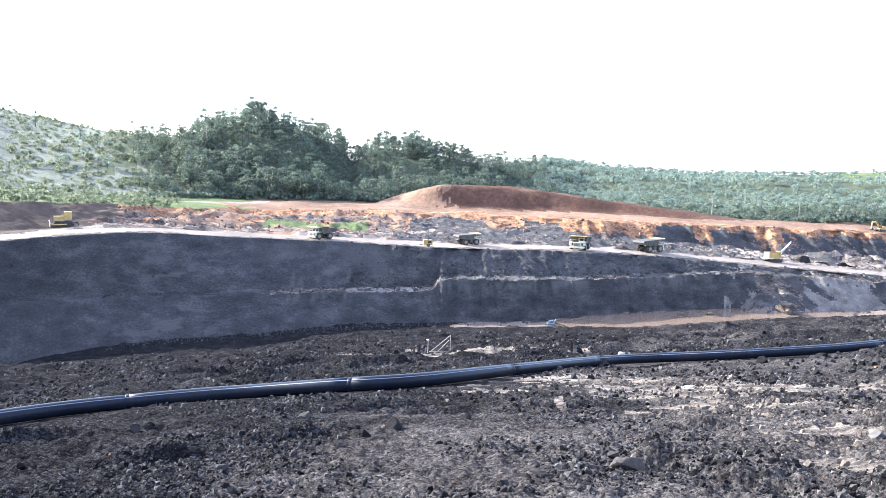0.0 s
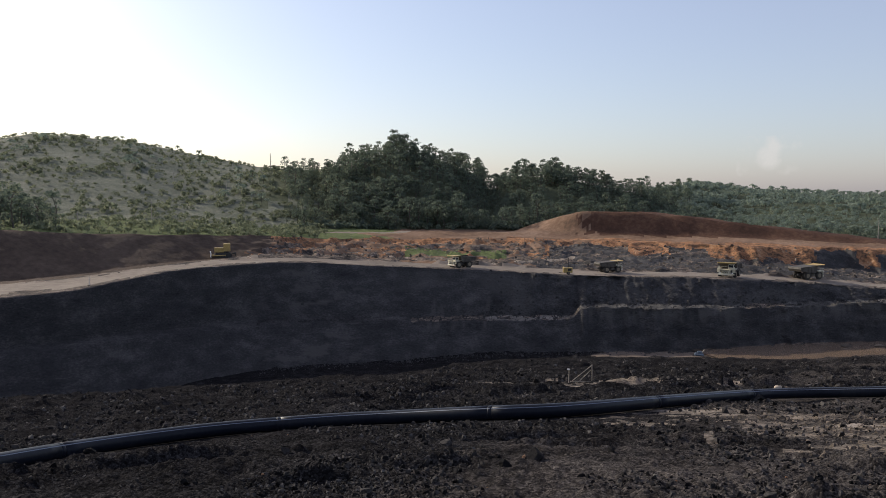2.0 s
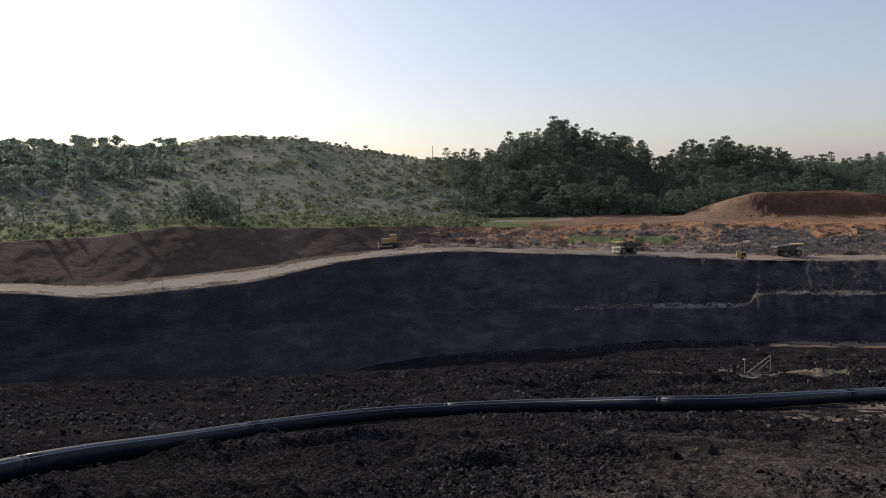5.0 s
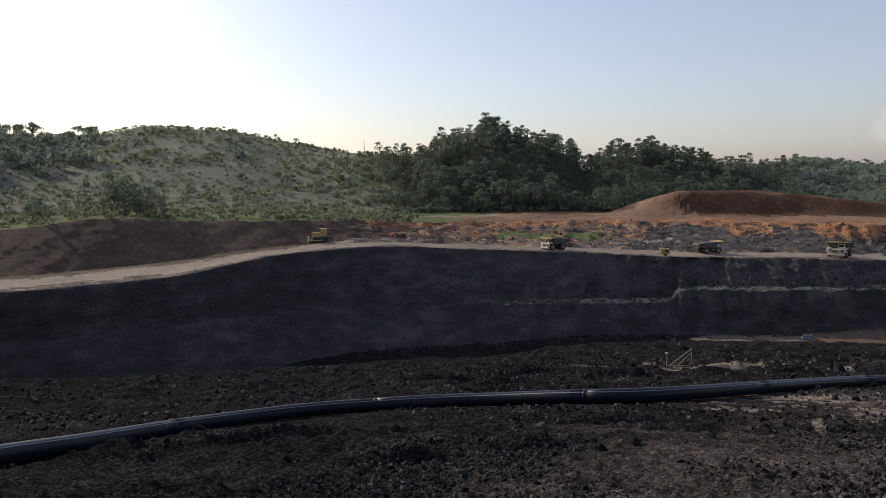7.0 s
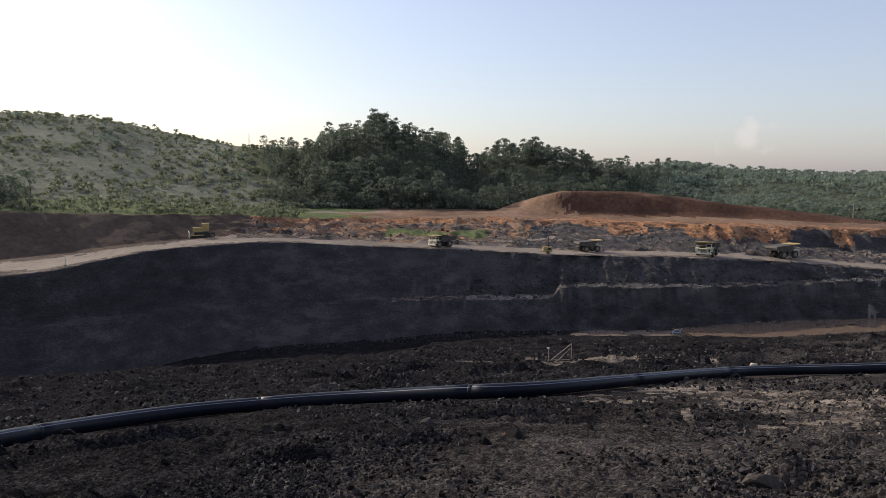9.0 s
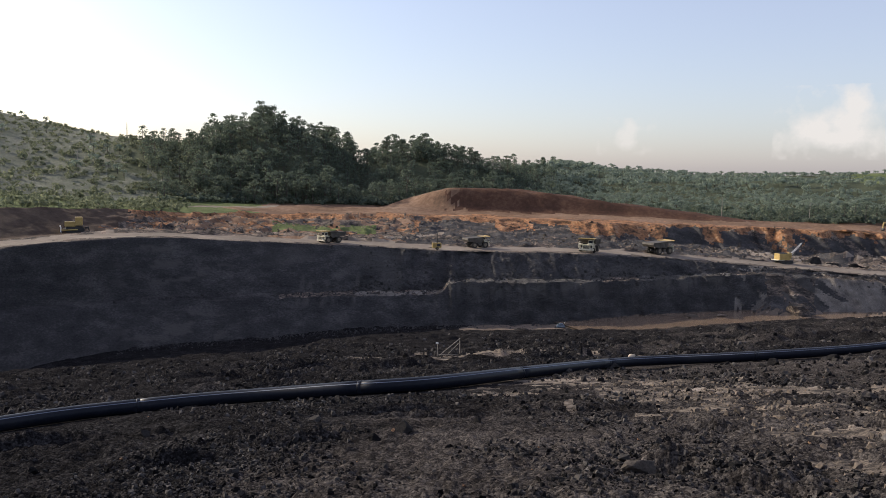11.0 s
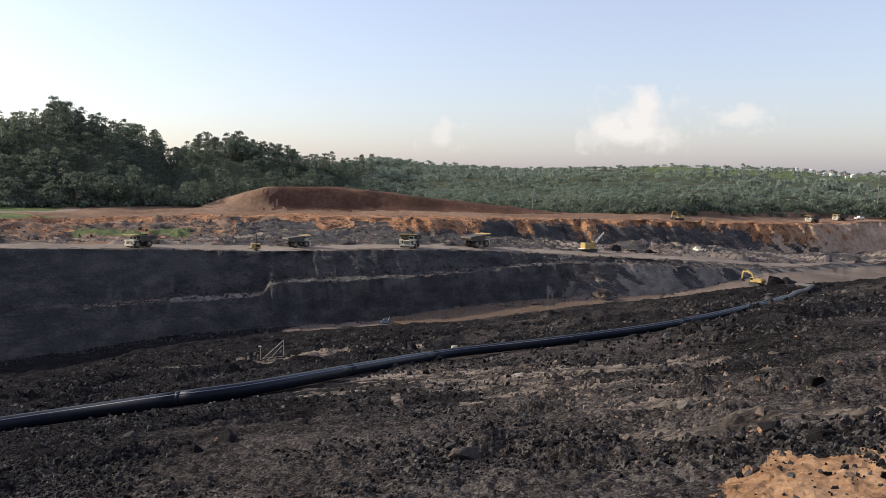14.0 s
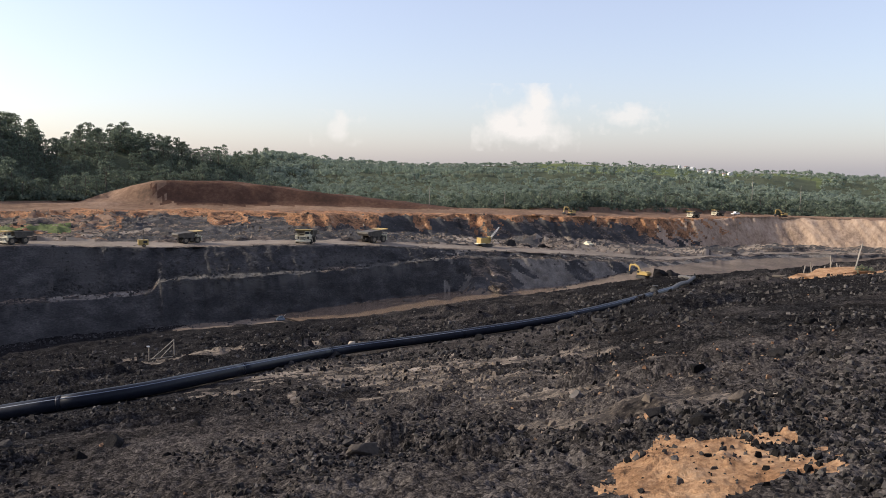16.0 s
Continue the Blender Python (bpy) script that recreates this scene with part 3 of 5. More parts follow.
mid = ground_materials()
mid = np.concatenate([mid, mid[:, -1:]], 1)
ground = tagged(sheet("ground", GX, GY, GZ2, mid, MATS), "open pit of black coal mud, dark benched walls and orange stripped soil", "ground", kind="structure")
# browner dry mud, plus painted-in light: left darker as backlit, foreground paler as sunlit
dry_and_light = fbm(GX * 0.12, GY * 0.12, 4, 208) + 0.5 * fbm(GX * 1.4, GY * 1.4, 3, 209) + np.clip((-6 - GA) / 14, -3.0, 0.8) * smooth(115, 70, np.abs(GA)) + 1.45 * smooth(16, 8, GD) - 1.1 * smooth(0.5, 6, GD - pipe_d(GA)) - 0.9 * smooth(-31, -35, GA) * smooth(9.5, 13, GD)
dry_lit_mark = ground.data.attributes.new("dry_lit", "FLOAT", "POINT")
dry_lit_mark.data.foreach_set("value", smooth(-0.7, 1.1, dry_and_light).astype(np.float32).ravel())
teeth = 0.5 + 0.5 * vnoise(arc_all * 1.3, arc_all * 0, 203) + 0.35 * fbm(arc_all * 0.5, GZ * 0.5, 2, 204)
where = smooth(-12.8, -12, GA) * smooth(-1.1, -1.3, GA) + smooth(4.5, 5.2, GA) * smooth(10.2, 9.6, GA) + smooth(-21.5, -20.5, GA) * smooth(-15.5, -16.5, GA)
scrape = np.where(GZONE == LOWER, smooth(0.62, 0.97, GF + 0.2 * (teeth - 0.5)), 0) * where * smooth(0.2, 0.8, teeth)
block = smooth(-27.5, -26.5, GA) * smooth(-23.2, -23.8, GA)
scrape = scrape + np.where(GZONE == LOWER, 1, 0) * block * np.clip(teeth - 0.1, 0, 1)
scrape = scrape + np.where(GZONE == UPPER, 0.5, 0) * smooth(0.2, 0.6, fbm(GX * 0.09, GZ * 0.2, 3, 205)) * smooth(14, 8, GA)
scar = smooth(0.35, 0.6, fbm(arc_all * 0.3 + 3, GZ * 1.1, 4, 215)) * smooth(23, 20, GA) * smooth(13, 15.5, GA)
scrape = scrape + np.where((GZONE == LOWER) | (GZONE == UPPER), 0.9, 0) * scar
scrape = scrape + np.where(GZONE == UPPER, smooth(0.5, 0.25, GF), 0) * smooth(0.4, 0.8, teeth) * 0.8 * smooth(4.3, 5, GA) * smooth(10, 9.2, GA)
mark = ground.data.attributes.new("scrape", "FLOAT", "POINT")
mark.data.foreach_set("value", np.clip(scrape, 0, 1).astype(np.float32).ravel())


# ---- pond ----
def pond():
    bm = bmesh.new()
    bearings = np.linspace(-7.5, -36, 60)
    near = [at(az, base(az) + 4 + (brink(az) - 6 - base(az) - 4) * smooth(-7.5, -13, az)) for az in bearings]
    far = [at(az, base(az) + 5) for az in bearings]
    for v in near + far:
        v.z = EYE - 34.0
    a, b = [bm.verts.new(v) for v in near], [bm.verts.new(v) for v in far]
    for i in range(59):
        bm.faces.new((a[i], a[i + 1], b[i + 1], b[i]))
    bmesh.ops.recalc_face_normals(bm, faces=bm.faces)
    me = bpy.data.meshes.new("pond")
    bm.to_mesh(me), bm.free()
    me.materials.append(M_WATER)
    return tagged(new("pond", me), "shallow silty brown water at the foot of the pit wall", "water", kind="structure")


pond()


# ---- trees ----
def tree_arrays(rng, tall, wide, leaves, leaf, bare=0.35, limbs=9):
    """Tapered trunk and limbs, and a crown of leaf clumps round several bulges. Returns wood and leaf arrays (vertices, quads)."""
    wv, wf = [], []

    def limb(p, q, r0, r1):
        k = len(wv)
        ax = (q - p) / np.linalg.norm(q - p)
        s = np.cross(ax, (0.3, 0.9, 0.2))
        s /= np.linalg.norm(s)
        t = np.cross(ax, s)
        for c, r in ((p, r0), (q, r1)):
            for a in range(5):
                wv.append(c + r * (math.cos(a * 1.2566) * s + math.sin(a * 1.2566) * t))
        for a in range(5):
            b = (a + 1) % 5
            wf.append((k + a, k + b, k + 5 + b, k + 5 + a))
    up = np.array((0, 0, 1.0))
    mid_p = np.array((rng.normal(0, 0.03) * tall, rng.normal(0, 0.03) * tall, tall * 0.5))
    top_p = np.array((rng.normal(0, 0.05) * tall, rng.normal(0, 0.05) * tall, tall * 0.86))
    limb(np.array((0, 0, -0.8)), mid_p, tall * 0.022, tall * 0.015), limb(mid_p, top_p, tall * 0.015, tall * 0.004)
    bulges = []
    for b in range(rng.integers(7, 11)):
        h = bare + (0.95 - bare) * rng.random()
        a = rng.random() * 6.283
        r = wide * 0.5 * (0.25 + 0.75 * rng.random()) * (1.15 - 0.75 * (h - bare) / (1 - bare))
        c = np.array((math.cos(a) * r, math.sin(a) * r, h * tall))
        bulges.append((c, wide * rng.uniform(0.17, 0.30)))
        if b < limbs:
            limb(mid_p + up * (h - 0.55) * tall * 0.5, c, tall * 0.008, tall * 0.003)
    bulges.append((top_p, wide * 0.26))
    if limbs <= 2:
        bulges = [(np.array((0, 0, tall * 0.42)), wide * 0.44), (np.array((wide * 0.2, wide * 0.1, tall * 0.5)), wide * 0.28), (np.array((-wide * 0.18, -wide * 0.12, tall * 0.56)), wide * 0.26)]
    lv, lf = [], []
    for n in range(leaves):
        c, r = bulges[n % len(bulges)]
        d = rng.normal(0, 1, 3)
        d /= np.linalg.norm(d)
        d[2] = d[2] if d[2] > -0.4 else -d[2]
        p = c + d * r * rng.uniform(0.7, 1.08) * np.array((1, 1, 0.8))
        nrm = d + rng.normal(0, 0.35, 3) + up * 0.15
        nrm /= np.linalg.norm(nrm)
        s = np.cross(nrm, rng.normal(0, 1, 3))
        s /= np.linalg.norm(s)
        t = np.cross(nrm, s)
        l = leaf * rng.uniform(0.6, 1.3)
        k = len(lv)
        bend = nrm * l * 0.25
        lv += [p - s * l, p - t * l * rng.uniform(0.5, 0.9) - bend, p + s * l * rng.uniform(0.8, 1.2), p + t * l * rng.uniform(0.5, 0.9) - bend]
        lf.append((k, k + 1, k + 2, k + 3))
    return (np.array(wv), np.array(wf)), (np.array(lv), np.array(lf))


def quad_mesh(name, parts, smooth_faces=False):
    """One mesh out of (vertices, quads, material) parts."""
    me = bpy.data.meshes.new(name)
    co = np.concatenate([p[0] for p in parts])
    off = np.cumsum([0] + [len(p[0]) for p in parts[:-1]])
    quads = np.concatenate([p[1] + o for p, o in zip(parts, off)])
    me.vertices.add(len(co)), me.vertices.foreach_set("co", co.astype(np.float32).ravel())
    me.loops.add(quads.size), me.loops.foreach_set("vertex_index", quads.ravel().astype(np.int32))
    me.polygons.add(len(quads)), me.polygons.foreach_set("loop_start", np.arange(0, quads.size, 4, dtype=np.int32))
    mats = []
    for p in parts:
        if p[2] not in mats:
            mats.append(p[2])
    for mm in mats:
        me.materials.append(mm)
    me.polygons.foreach_set("material_index", np.concatenate([np.full(len(p[1]), mats.index(p[2]), np.int32) for p in parts]))
    me.polygons.foreach_set("use_smooth", np.full(len(quads), smooth_faces))
    me.update()
    return me


rng = np.random.default_rng(4)
KINDS = [tree_arrays(rng, t, w, n, l, b) for t, w, n, l, b in ((13, 10, 205, 0.6, 0.18), (16, 9.5, 205, 0.6, 0.25), (11, 10, 195, 0.6, 0.12), (14, 8, 185, 0.56, 0.2), (10, 9, 185, 0.56, 0.1))]
FARKINDS = [tree_arrays(rng, t, w, n, l, b, 1) for t, w, n, l, b in ((9, 11, 40, 1.35, 0.04), (12, 10, 42, 1.3, 0.06), (8, 11, 40, 1.35, 0.03))]
LIGHT = [tree_arrays(rng, t, w, n, l, b, 2) for t, w, n, l, b in ((10, 11, 56, 1.15, 0.05), (14, 11, 60, 1.15, 0.08), (9, 11, 54, 1.15, 0.04), (12, 10, 56, 1.1, 0.06))]
SHRUB = [tree_arrays(rng, t, w, n, l, 0.1, 1) for t, w, n, l in ((1.9, 4.6, 28, 0.68), (1.4, 4.0, 24, 0.64), (3.0, 3.8, 30, 0.66))]


def turned(v, a, s, p):
    c, n = math.cos(a), math.sin(a)
    return np.stack([v[:, 0] * c - v[:, 1] * n, v[:, 0] * n + v[:, 1] * c, v[:, 2]], 1) * s + np.array(p)


def wood(name, label, category, spots, kinds, leafmat, seed):
    """Many trees as one mesh. spots: (bearing, distance, scale)."""
    r = np.random.default_rng(seed)
    parts = []
    for az, d, s in spots:
        (wv, wf), (lv, lf) = kinds[r.integers(len(kinds))]
        a, p = r.random() * 6.283, at(az, d)
        parts.append((turned(wv, a, s, p), wf, M_BARK))
        parts.append((turned(lv, a, s * r.uniform(0.9, 1.1), p), lf, leafmat))
    return tagged(new(name, quad_mesh(name, parts)), label, category, kind="stuff")


def spread(seed, n, az0, az1, ok, dens):
    """n tries at random spots; ok gives the distance range on a bearing, dens a chance."""
    r = np.random.default_rng(seed)
    out = []
    for _ in range(n):
        az = r.uniform(min(az0, az1), max(az0, az1))
        d0, d1 = ok(az)
        d = math.sqrt(r.uniform(d0 * d0, max(d0 + 1, d1) ** 2))
        if r.random() < dens(az, d):
            lift = 0.85 + 0.25 * float(fbm(np.array([az * d * 0.0006]), np.array([d * 0.03]), 2, 13)[0])
            out.append((az, d, r.uniform(0.5, 1.2) * lift))
    return out


hill_spots = spread(1, 1380, 20, -9, lambda a: (float(plain_d(a)) + 2, float(ridge_d(a)) + 14), lambda a, d: 1.0 if a < 17 else 0.5)
wood("forest", "dense dark green rainforest covering the near hills", "forest", [(a, d, q * 0.68) for a, d, q in hill_spots], KINDS, M_LEAF, 2)
valley = spread(3, 3300, -8, -60, lambda a: (float(plain_d(a)) + 3, 620), lambda a, d: 1.0)
brow = [(a, d, q) for a, d, q in valley if d < float(plain_d(a)) + 70]
wood("forest", "dark green forest behind the stripped ground", "forest", [(a, d, q * 0.62) for a, d, q in brow], LIGHT, M_LEAF, 4)
wood("forest", "forest rising to the far ridge, its green paled for haze", "forest", [(a, d, q * 0.52) for a, d, q in valley if d >= float(plain_d(a)) + 70], LIGHT, M_LEAF_HAZE, 14)
far_spots = spread(5, 3600, -6, -62, lambda a: (600, float(ridge_d(a)) + 25), lambda a, d: 0.3 if -47 < a < -28 and 780 < d < float(ridge_d(a)) - 25 else 1.0)
wood("forest", "forest on the far low ridge, haze put into its green", "forest", [(a, d, s * (0.72 if d > float(ridge_d(a)) - 90 else 0.8)) for a, d, s in far_spots], FARKINDS, M_LEAF_HAZE, 6)
clump = [(a, d, q) for a, d, q in zip(np.random.default_rng(31).normal(37.2, 1.3, 26), np.random.default_rng(32).uniform(226, 256, 26), np.random.default_rng(33).uniform(0.4, 0.8, 26))]
clump += [(a, d, q) for a, d, q in zip(np.random.default_rng(34).normal(42.5, 1.2, 12), np.random.default_rng(35).uniform(226, 250, 12), np.random.default_rng(36).uniform(0.3, 0.5, 12))]
wood("trees", "dark clump of trees at the foot of the cleared hill", "trees", clump, KINDS, M_LEAF, 12)
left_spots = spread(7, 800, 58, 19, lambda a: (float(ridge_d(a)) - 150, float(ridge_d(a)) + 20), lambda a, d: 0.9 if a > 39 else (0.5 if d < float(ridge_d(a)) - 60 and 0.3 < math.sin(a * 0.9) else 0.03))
wood("forest", "trees along the cleared hilltop, their green paled for haze", "forest", [(a, d, q * (0.95 if a > 39 else 0.55)) for a, d, q in left_spots], LIGHT, M_LEAF_HAZE, 8)
shrubs = spread(9, 4000, 58, 17, lambda a: (float(top_d(a)) + 1, float(ridge_d(a))), lambda a, d: 0.75)
under = [(a, float(plain_d(a)) - 2 + 9 * q, 0.9 + 0.5 * q) for a, q in zip(np.random.default_rng(21).uniform(-50, 19, 420), np.random.default_rng(22).random(420))]
wood("shrubs", "leafy undergrowth at the foot of the forest", "shrubs", under, SHRUB, M_LEAF, 11)
wood("shrubs", "low green scrub on the cleared hillside", "shrubs", shrubs, SHRUB, M_BUSH, 10)


# ---- building things ----
def empty(name, m, label, category, group=""):
    ob = new(name)
    ob.matrix_world = m
    return tagged(ob, label, category, group)


def part(name, bm, material, parent=None, label="", smooth_faces=False):
    """One bmesh as one mesh object under a thing or a part."""
    me = bpy.data.meshes.new(name)
    bmesh.ops.recalc_face_normals(bm, faces=bm.faces)
    bm.to_mesh(me), bm.free()
    me.materials.append(material)
    if smooth_faces:
        for f in me.polygons:
            f.use_smooth = True
    ob = new(name, me)
    ob.parent = parent
    return tagged(ob, label)


def box(bm, c, s, bevel=0.0, turn=None):
    """A bevelled block about c, of size s."""
    m = Matrix.Translation(c) @ (turn or Matrix()) @ Matrix.Diagonal((*s, 1))
    vs = bmesh.ops.create_cube(bm, size=1, matrix=m)["verts"]
    if bevel:
        es = {e for v in vs for e in v.link_edges}
        bmesh.ops.bevel(bm, geom=list(es), offset=bevel, segments=1, affect="EDGES")
    return bm


def rod(bm, p, q, r0, r1=None, n=8):
    p, q = Vector(p), Vector(q)
    m = Matrix.Translation((p + q) / 2) @ (q - p).to_track_quat("Z", "Y").to_matrix().to_4x4()
    bmesh.ops.create_cone(bm, cap_ends=True, segments=n, radius1=r0, radius2=r0 if r1 is None else r1, depth=(q - p).length, matrix=m)
    return bm


def prism(bm, outline, y0, y1):
    """An outline in x and z, drawn out from y0 to y1."""
    a = [bm.verts.new((x, y0, z)) for x, z in outline]
    b = [bm.verts.new((x, y1, z)) for x, z in outline]
    n = len(outline)
    bm.faces.new(a), bm.faces.new(b[::-1])
    for i in range(n):
        bm.faces.new((a[i], b[i], b[(i + 1) % n], a[(i + 1) % n]))
    return bm


def lump(bm, c, s, seed, rough=0.35, sub=2):
    """A broken, angular lump of rock or soil."""
    r = random.Random(seed)
    o = Vector((r.uniform(-50, 50), r.uniform(-50, 50), r.uniform(-50, 50)))
    vs = bmesh.ops.create_icosphere(bm, subdivisions=sub, radius=1)["verts"]
    cuts = [(Vector((r.gauss(0, 1), r.gauss(0, 1), r.gauss(0, 1))).normalized(), r.uniform(0.45, 0.85)) for _ in range(11)]
    for v in vs:
        p = v.co.copy()
        p *= 1 + rough * noise.noise(p * 1.3 + o) + rough * 0.5 * noise.noise(p * 3.1 + o)
        for n, d in cuts:
            k = p.dot(n) - d
            if k > 0:
                p -= n * k
        v.co = Vector((p.x * s[0] + c[0], p.y * s[1] + c[1], p.z * s[2] + c[2]))
    return bm


M_YELLOW = mat("machine_yellow_paint", [(0.26, 0.18, 0.07), (0.42, 0.29, 0.09), (0.52, 0.38, 0.14)], 0.6, 0.5, 0.1, 6.0, spec=0.5)
M_CREAM = mat("dusty_cream_paint", [(0.40, 0.36, 0.26), (0.62, 0.57, 0.42), (0.72, 0.68, 0.54)], 0.6, 0.55, 0.1, 6.0)
M_BODY = mat("worn_dump_body_steel", [(0.045, 0.04, 0.035), (0.085, 0.075, 0.062), (0.16, 0.14, 0.11)], 0.5, 0.7, 0.3, 5.0)
M_TYRE = mat("dusty_tyre_rubber", [(0.03, 0.028, 0.025), (0.07, 0.063, 0.055)], 1.0, 0.9, 0.4, 6.0)
M_RIM = mat("muddy_rim", [(0.16, 0.13, 0.09), (0.28, 0.23, 0.16)], 1.5, 0.7, 0.3, 6.0)
M_DARK = mat("dark_steel", [(0.02, 0.02, 0.02), (0.06, 0.055, 0.05)], 1.0, 0.6, 0.3, 8.0)
M_GLASS = mat("cab_glass", [(0.02, 0.025, 0.03), (0.03, 0.035, 0.04)], 1.0, 0.08, 0.0, spec=0.6)
M_WHITE = mat("white_paint", [(0.55, 0.54, 0.50), (0.78, 0.77, 0.73)], 1.2, 0.5, 0.1, 8.0)
M_PIPE = mat("black_polyethylene", [(0.006, 0.0075, 0.012), (0.011, 0.013, 0.020), (0.022, 0.024, 0.028)], 0.8, 0.36, 0.05, 20.0, spec=0.14)
M_PALE_LINE = mat("pale_pipe_line", [(0.10, 0.12, 0.16), (0.20, 0.22, 0.25)], 2.0, 0.4, 0.05, 20.0)
M_HOSE = mat("grey_hose", [(0.05, 0.047, 0.044), (0.12, 0.113, 0.105)], 2.0, 0.6, 0.2, 12.0)
M_SACK = mat("pale_sackcloth", [(0.34, 0.28, 0.21), (0.55, 0.47, 0.37)], 6.0, 0.9, 0.5, 60.0)
M_BLUE = mat("blue_plastic", [(0.07, 0.09, 0.12), (0.13, 0.165, 0.20), (0.26, 0.29, 0.31)], 2.0, 0.5, 0.1, 8.0)
M_ROCK = mat("grey_black_shale", [(0.0068, 0.0065, 0.0068), (0.023, 0.0216, 0.0213), (0.081, 0.0743, 0.0688), (0.2295, 0.2093, 0.189)], 1.2, 0.7, 0.8, 14.0, island=0.55, spec=0.02, stops=(0.2, 0.47, 0.7, 0.92))
M_PALE = mat("pale_mudstone", [(0.04, 0.034, 0.028), (0.11, 0.088, 0.068), (0.24, 0.19, 0.145)], 2.0, 0.85, 0.6, 12.0, island=0.35)
M_CLAYROCK = mat("orange_clay_lump", [(0.12, 0.065, 0.038), (0.24, 0.135, 0.075), (0.34, 0.22, 0.13)], 2.0, 0.9, 0.6, 12.0, island=0.3)
M_ROOF = mat("rusty_roof", [(0.16, 0.09, 0.06), (0.30, 0.20, 0.15)], 0.5, 0.8, 0.1, 4.0)


# ---- pipeline across the near slope ----
R_PIPE = 0.18


def smooth_ground(az, d):
    return EYE - EYE - float(slope(az)) * d


def pipe_point(az):
    d = float(pipe_d(az))
    return Vector((-math.sin(radians(az)) * d, math.cos(radians(az)) * d, smooth_ground(az, d) + 0.18 + 0.05 * math.sin(az * 0.31) ** 2))


raw = [pipe_point(a) for a in np.arange(60, -38.4, -0.5)]
for _ in range(80):
    raw = [raw[0]] + [(raw[i - 1] + raw[i] * 2 + raw[i + 1]) / 4 for i in range(1, len(raw) - 1)] + [raw[-1]]
run = [0.0]
for p, q in zip(raw, raw[1:]):
    run.append(run[-1] + (q - p).length)


def along(s):
    s = min(max(s, 0), run[-1])
    i = min(int(np.searchsorted(run, s)), len(raw) - 1)
    i = max(i, 1)
    f = (s - run[i - 1]) / (run[i] - run[i - 1])
    return raw[i - 1].lerp(raw[i], f)


def tube(bm, pts, r, n=18, a0=0.0, a1=2 * math.pi):
    """A tube (or a strip of one) along points."""
    rings = []
    full = a1 - a0 > 6.28
    for i, p in enumerate(pts):
        d = (pts[min(i + 1, len(pts) - 1)] - pts[max(i - 1, 0)]).normalized()
        if len(pts) > 3 and i == 0:
            d = ((pts[1] - pts[0]) * 1.5 - (pts[2] - pts[1]) * 0.5).normalized()
        elif len(pts) > 3 and i == len(pts) - 1:
            d = ((pts[-1] - pts[-2]) * 1.5 - (pts[-2] - pts[-3]) * 0.5).normalized()
        s = d.cross(Vector((0, 0, 1))).normalized()
        u = s.cross(d)
        k = n if full else n + 1
        rr = r(i) if callable(r) else r
        rings.append([bm.verts.new(p + rr * (math.cos(a0 + (a1 - a0) * j / n) * s + math.sin(a0 + (a1 - a0) * j / n) * u)) for j in range(k)])
    k = len(rings[0])
    for a, b in zip(rings, rings[1:]):
        for j in range(k if full else k - 1):
            bm.faces.new((a[j], a[(j + 1) % k], b[(j + 1) % k], b[j]))
    if full:
        bm.faces.new(rings[0][::-1]), bm.faces.new(rings[-1])
    return bm


pipeline = empty("pipeline", Matrix(), "long black plastic drainage pipe lying across the coal mud", "pipe")
n_seg = int(run[-1] // 6)
JOINT0 = 2.9
for i in range(n_seg + 2):
    s0, s1 = JOINT0 + 6 * i - 6, JOINT0 + 6 * i
    s0, s1 = max(s0, 0), min(s1, run[-1])
    if s1 - s0 < 0.5:
        continue
    pts = [along(s0 + (s1 - s0) * k / 14) for k in range(15)]
    seg = part("pipe_segment", tube(bmesh.new(), pts, R_PIPE), M_PIPE, pipeline, "", True)
    # two narrow paler lines along the upper half of each segment
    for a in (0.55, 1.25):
        part("pale_line", tube(bmesh.new(), pts, R_PIPE + 0.003, 2, a * math.pi / 2 - 0.06, a * math.pi / 2 + 0.06), M_PALE_LINE, seg)
    j = [along(s1 - 0.05 + 0.1 * k / 4) for k in range(5)]
    part("weld_collar", tube(bmesh.new(), j, lambda q: R_PIPE + (0.002, 0.004, 0.005, 0.004, 0.002)[q]), M_PIPE, pipeline, "", True)

# grey flexible hose that turns off at the pipe's end
hp = [along(run[-1] - 1.0), along(run[-1])] + [at(a, d, 0.25) for a, d in ((-38.6, 50), (-39.1, 55), (-39.5, 60), (-39.5, 63), (-39.1, 65), (-38.5, 66))]
for _ in range(3):
    hp = [hp[0]] + [x for p, q in zip(hp, hp[1:]) for x in (p.lerp(q, 0.25), p.lerp(q, 0.75))] + [hp[-1]]
tagged(part("flexible_hose", tube(bmesh.new(), hp, lambda i: 0.13 + 0.012 * (i % 2), 12), M_HOSE), "ribbed grey suction hose bent into a hook on the mud", "hose")
valve = empty("pipe_valve", Matrix.Translation(along(run[-1] - 3.0) + Vector((0, 0, 0.05))), "small dark valve fitting clamped on the pipe", "valve")
part("valve_body", lump(bmesh.new(), (0, 0, 0.1), (0.3, 0.3, 0.28), 5, 0.1), M_DARK, valve)
part("handwheel", rod(bmesh.new(), (0, 0, 0.36), (0, 0, 0.42), 0.16), M_DARK, valve)
tagged(part("sandbag", lump(bmesh.new(), pipe_point(-14.9) + Vector((0, 0, 0.17)), (0.21, 0.17, 0.085), 8, 0.2), M_SACK, None, "", True), "pale sack draped over the black pipe", "sandbag")

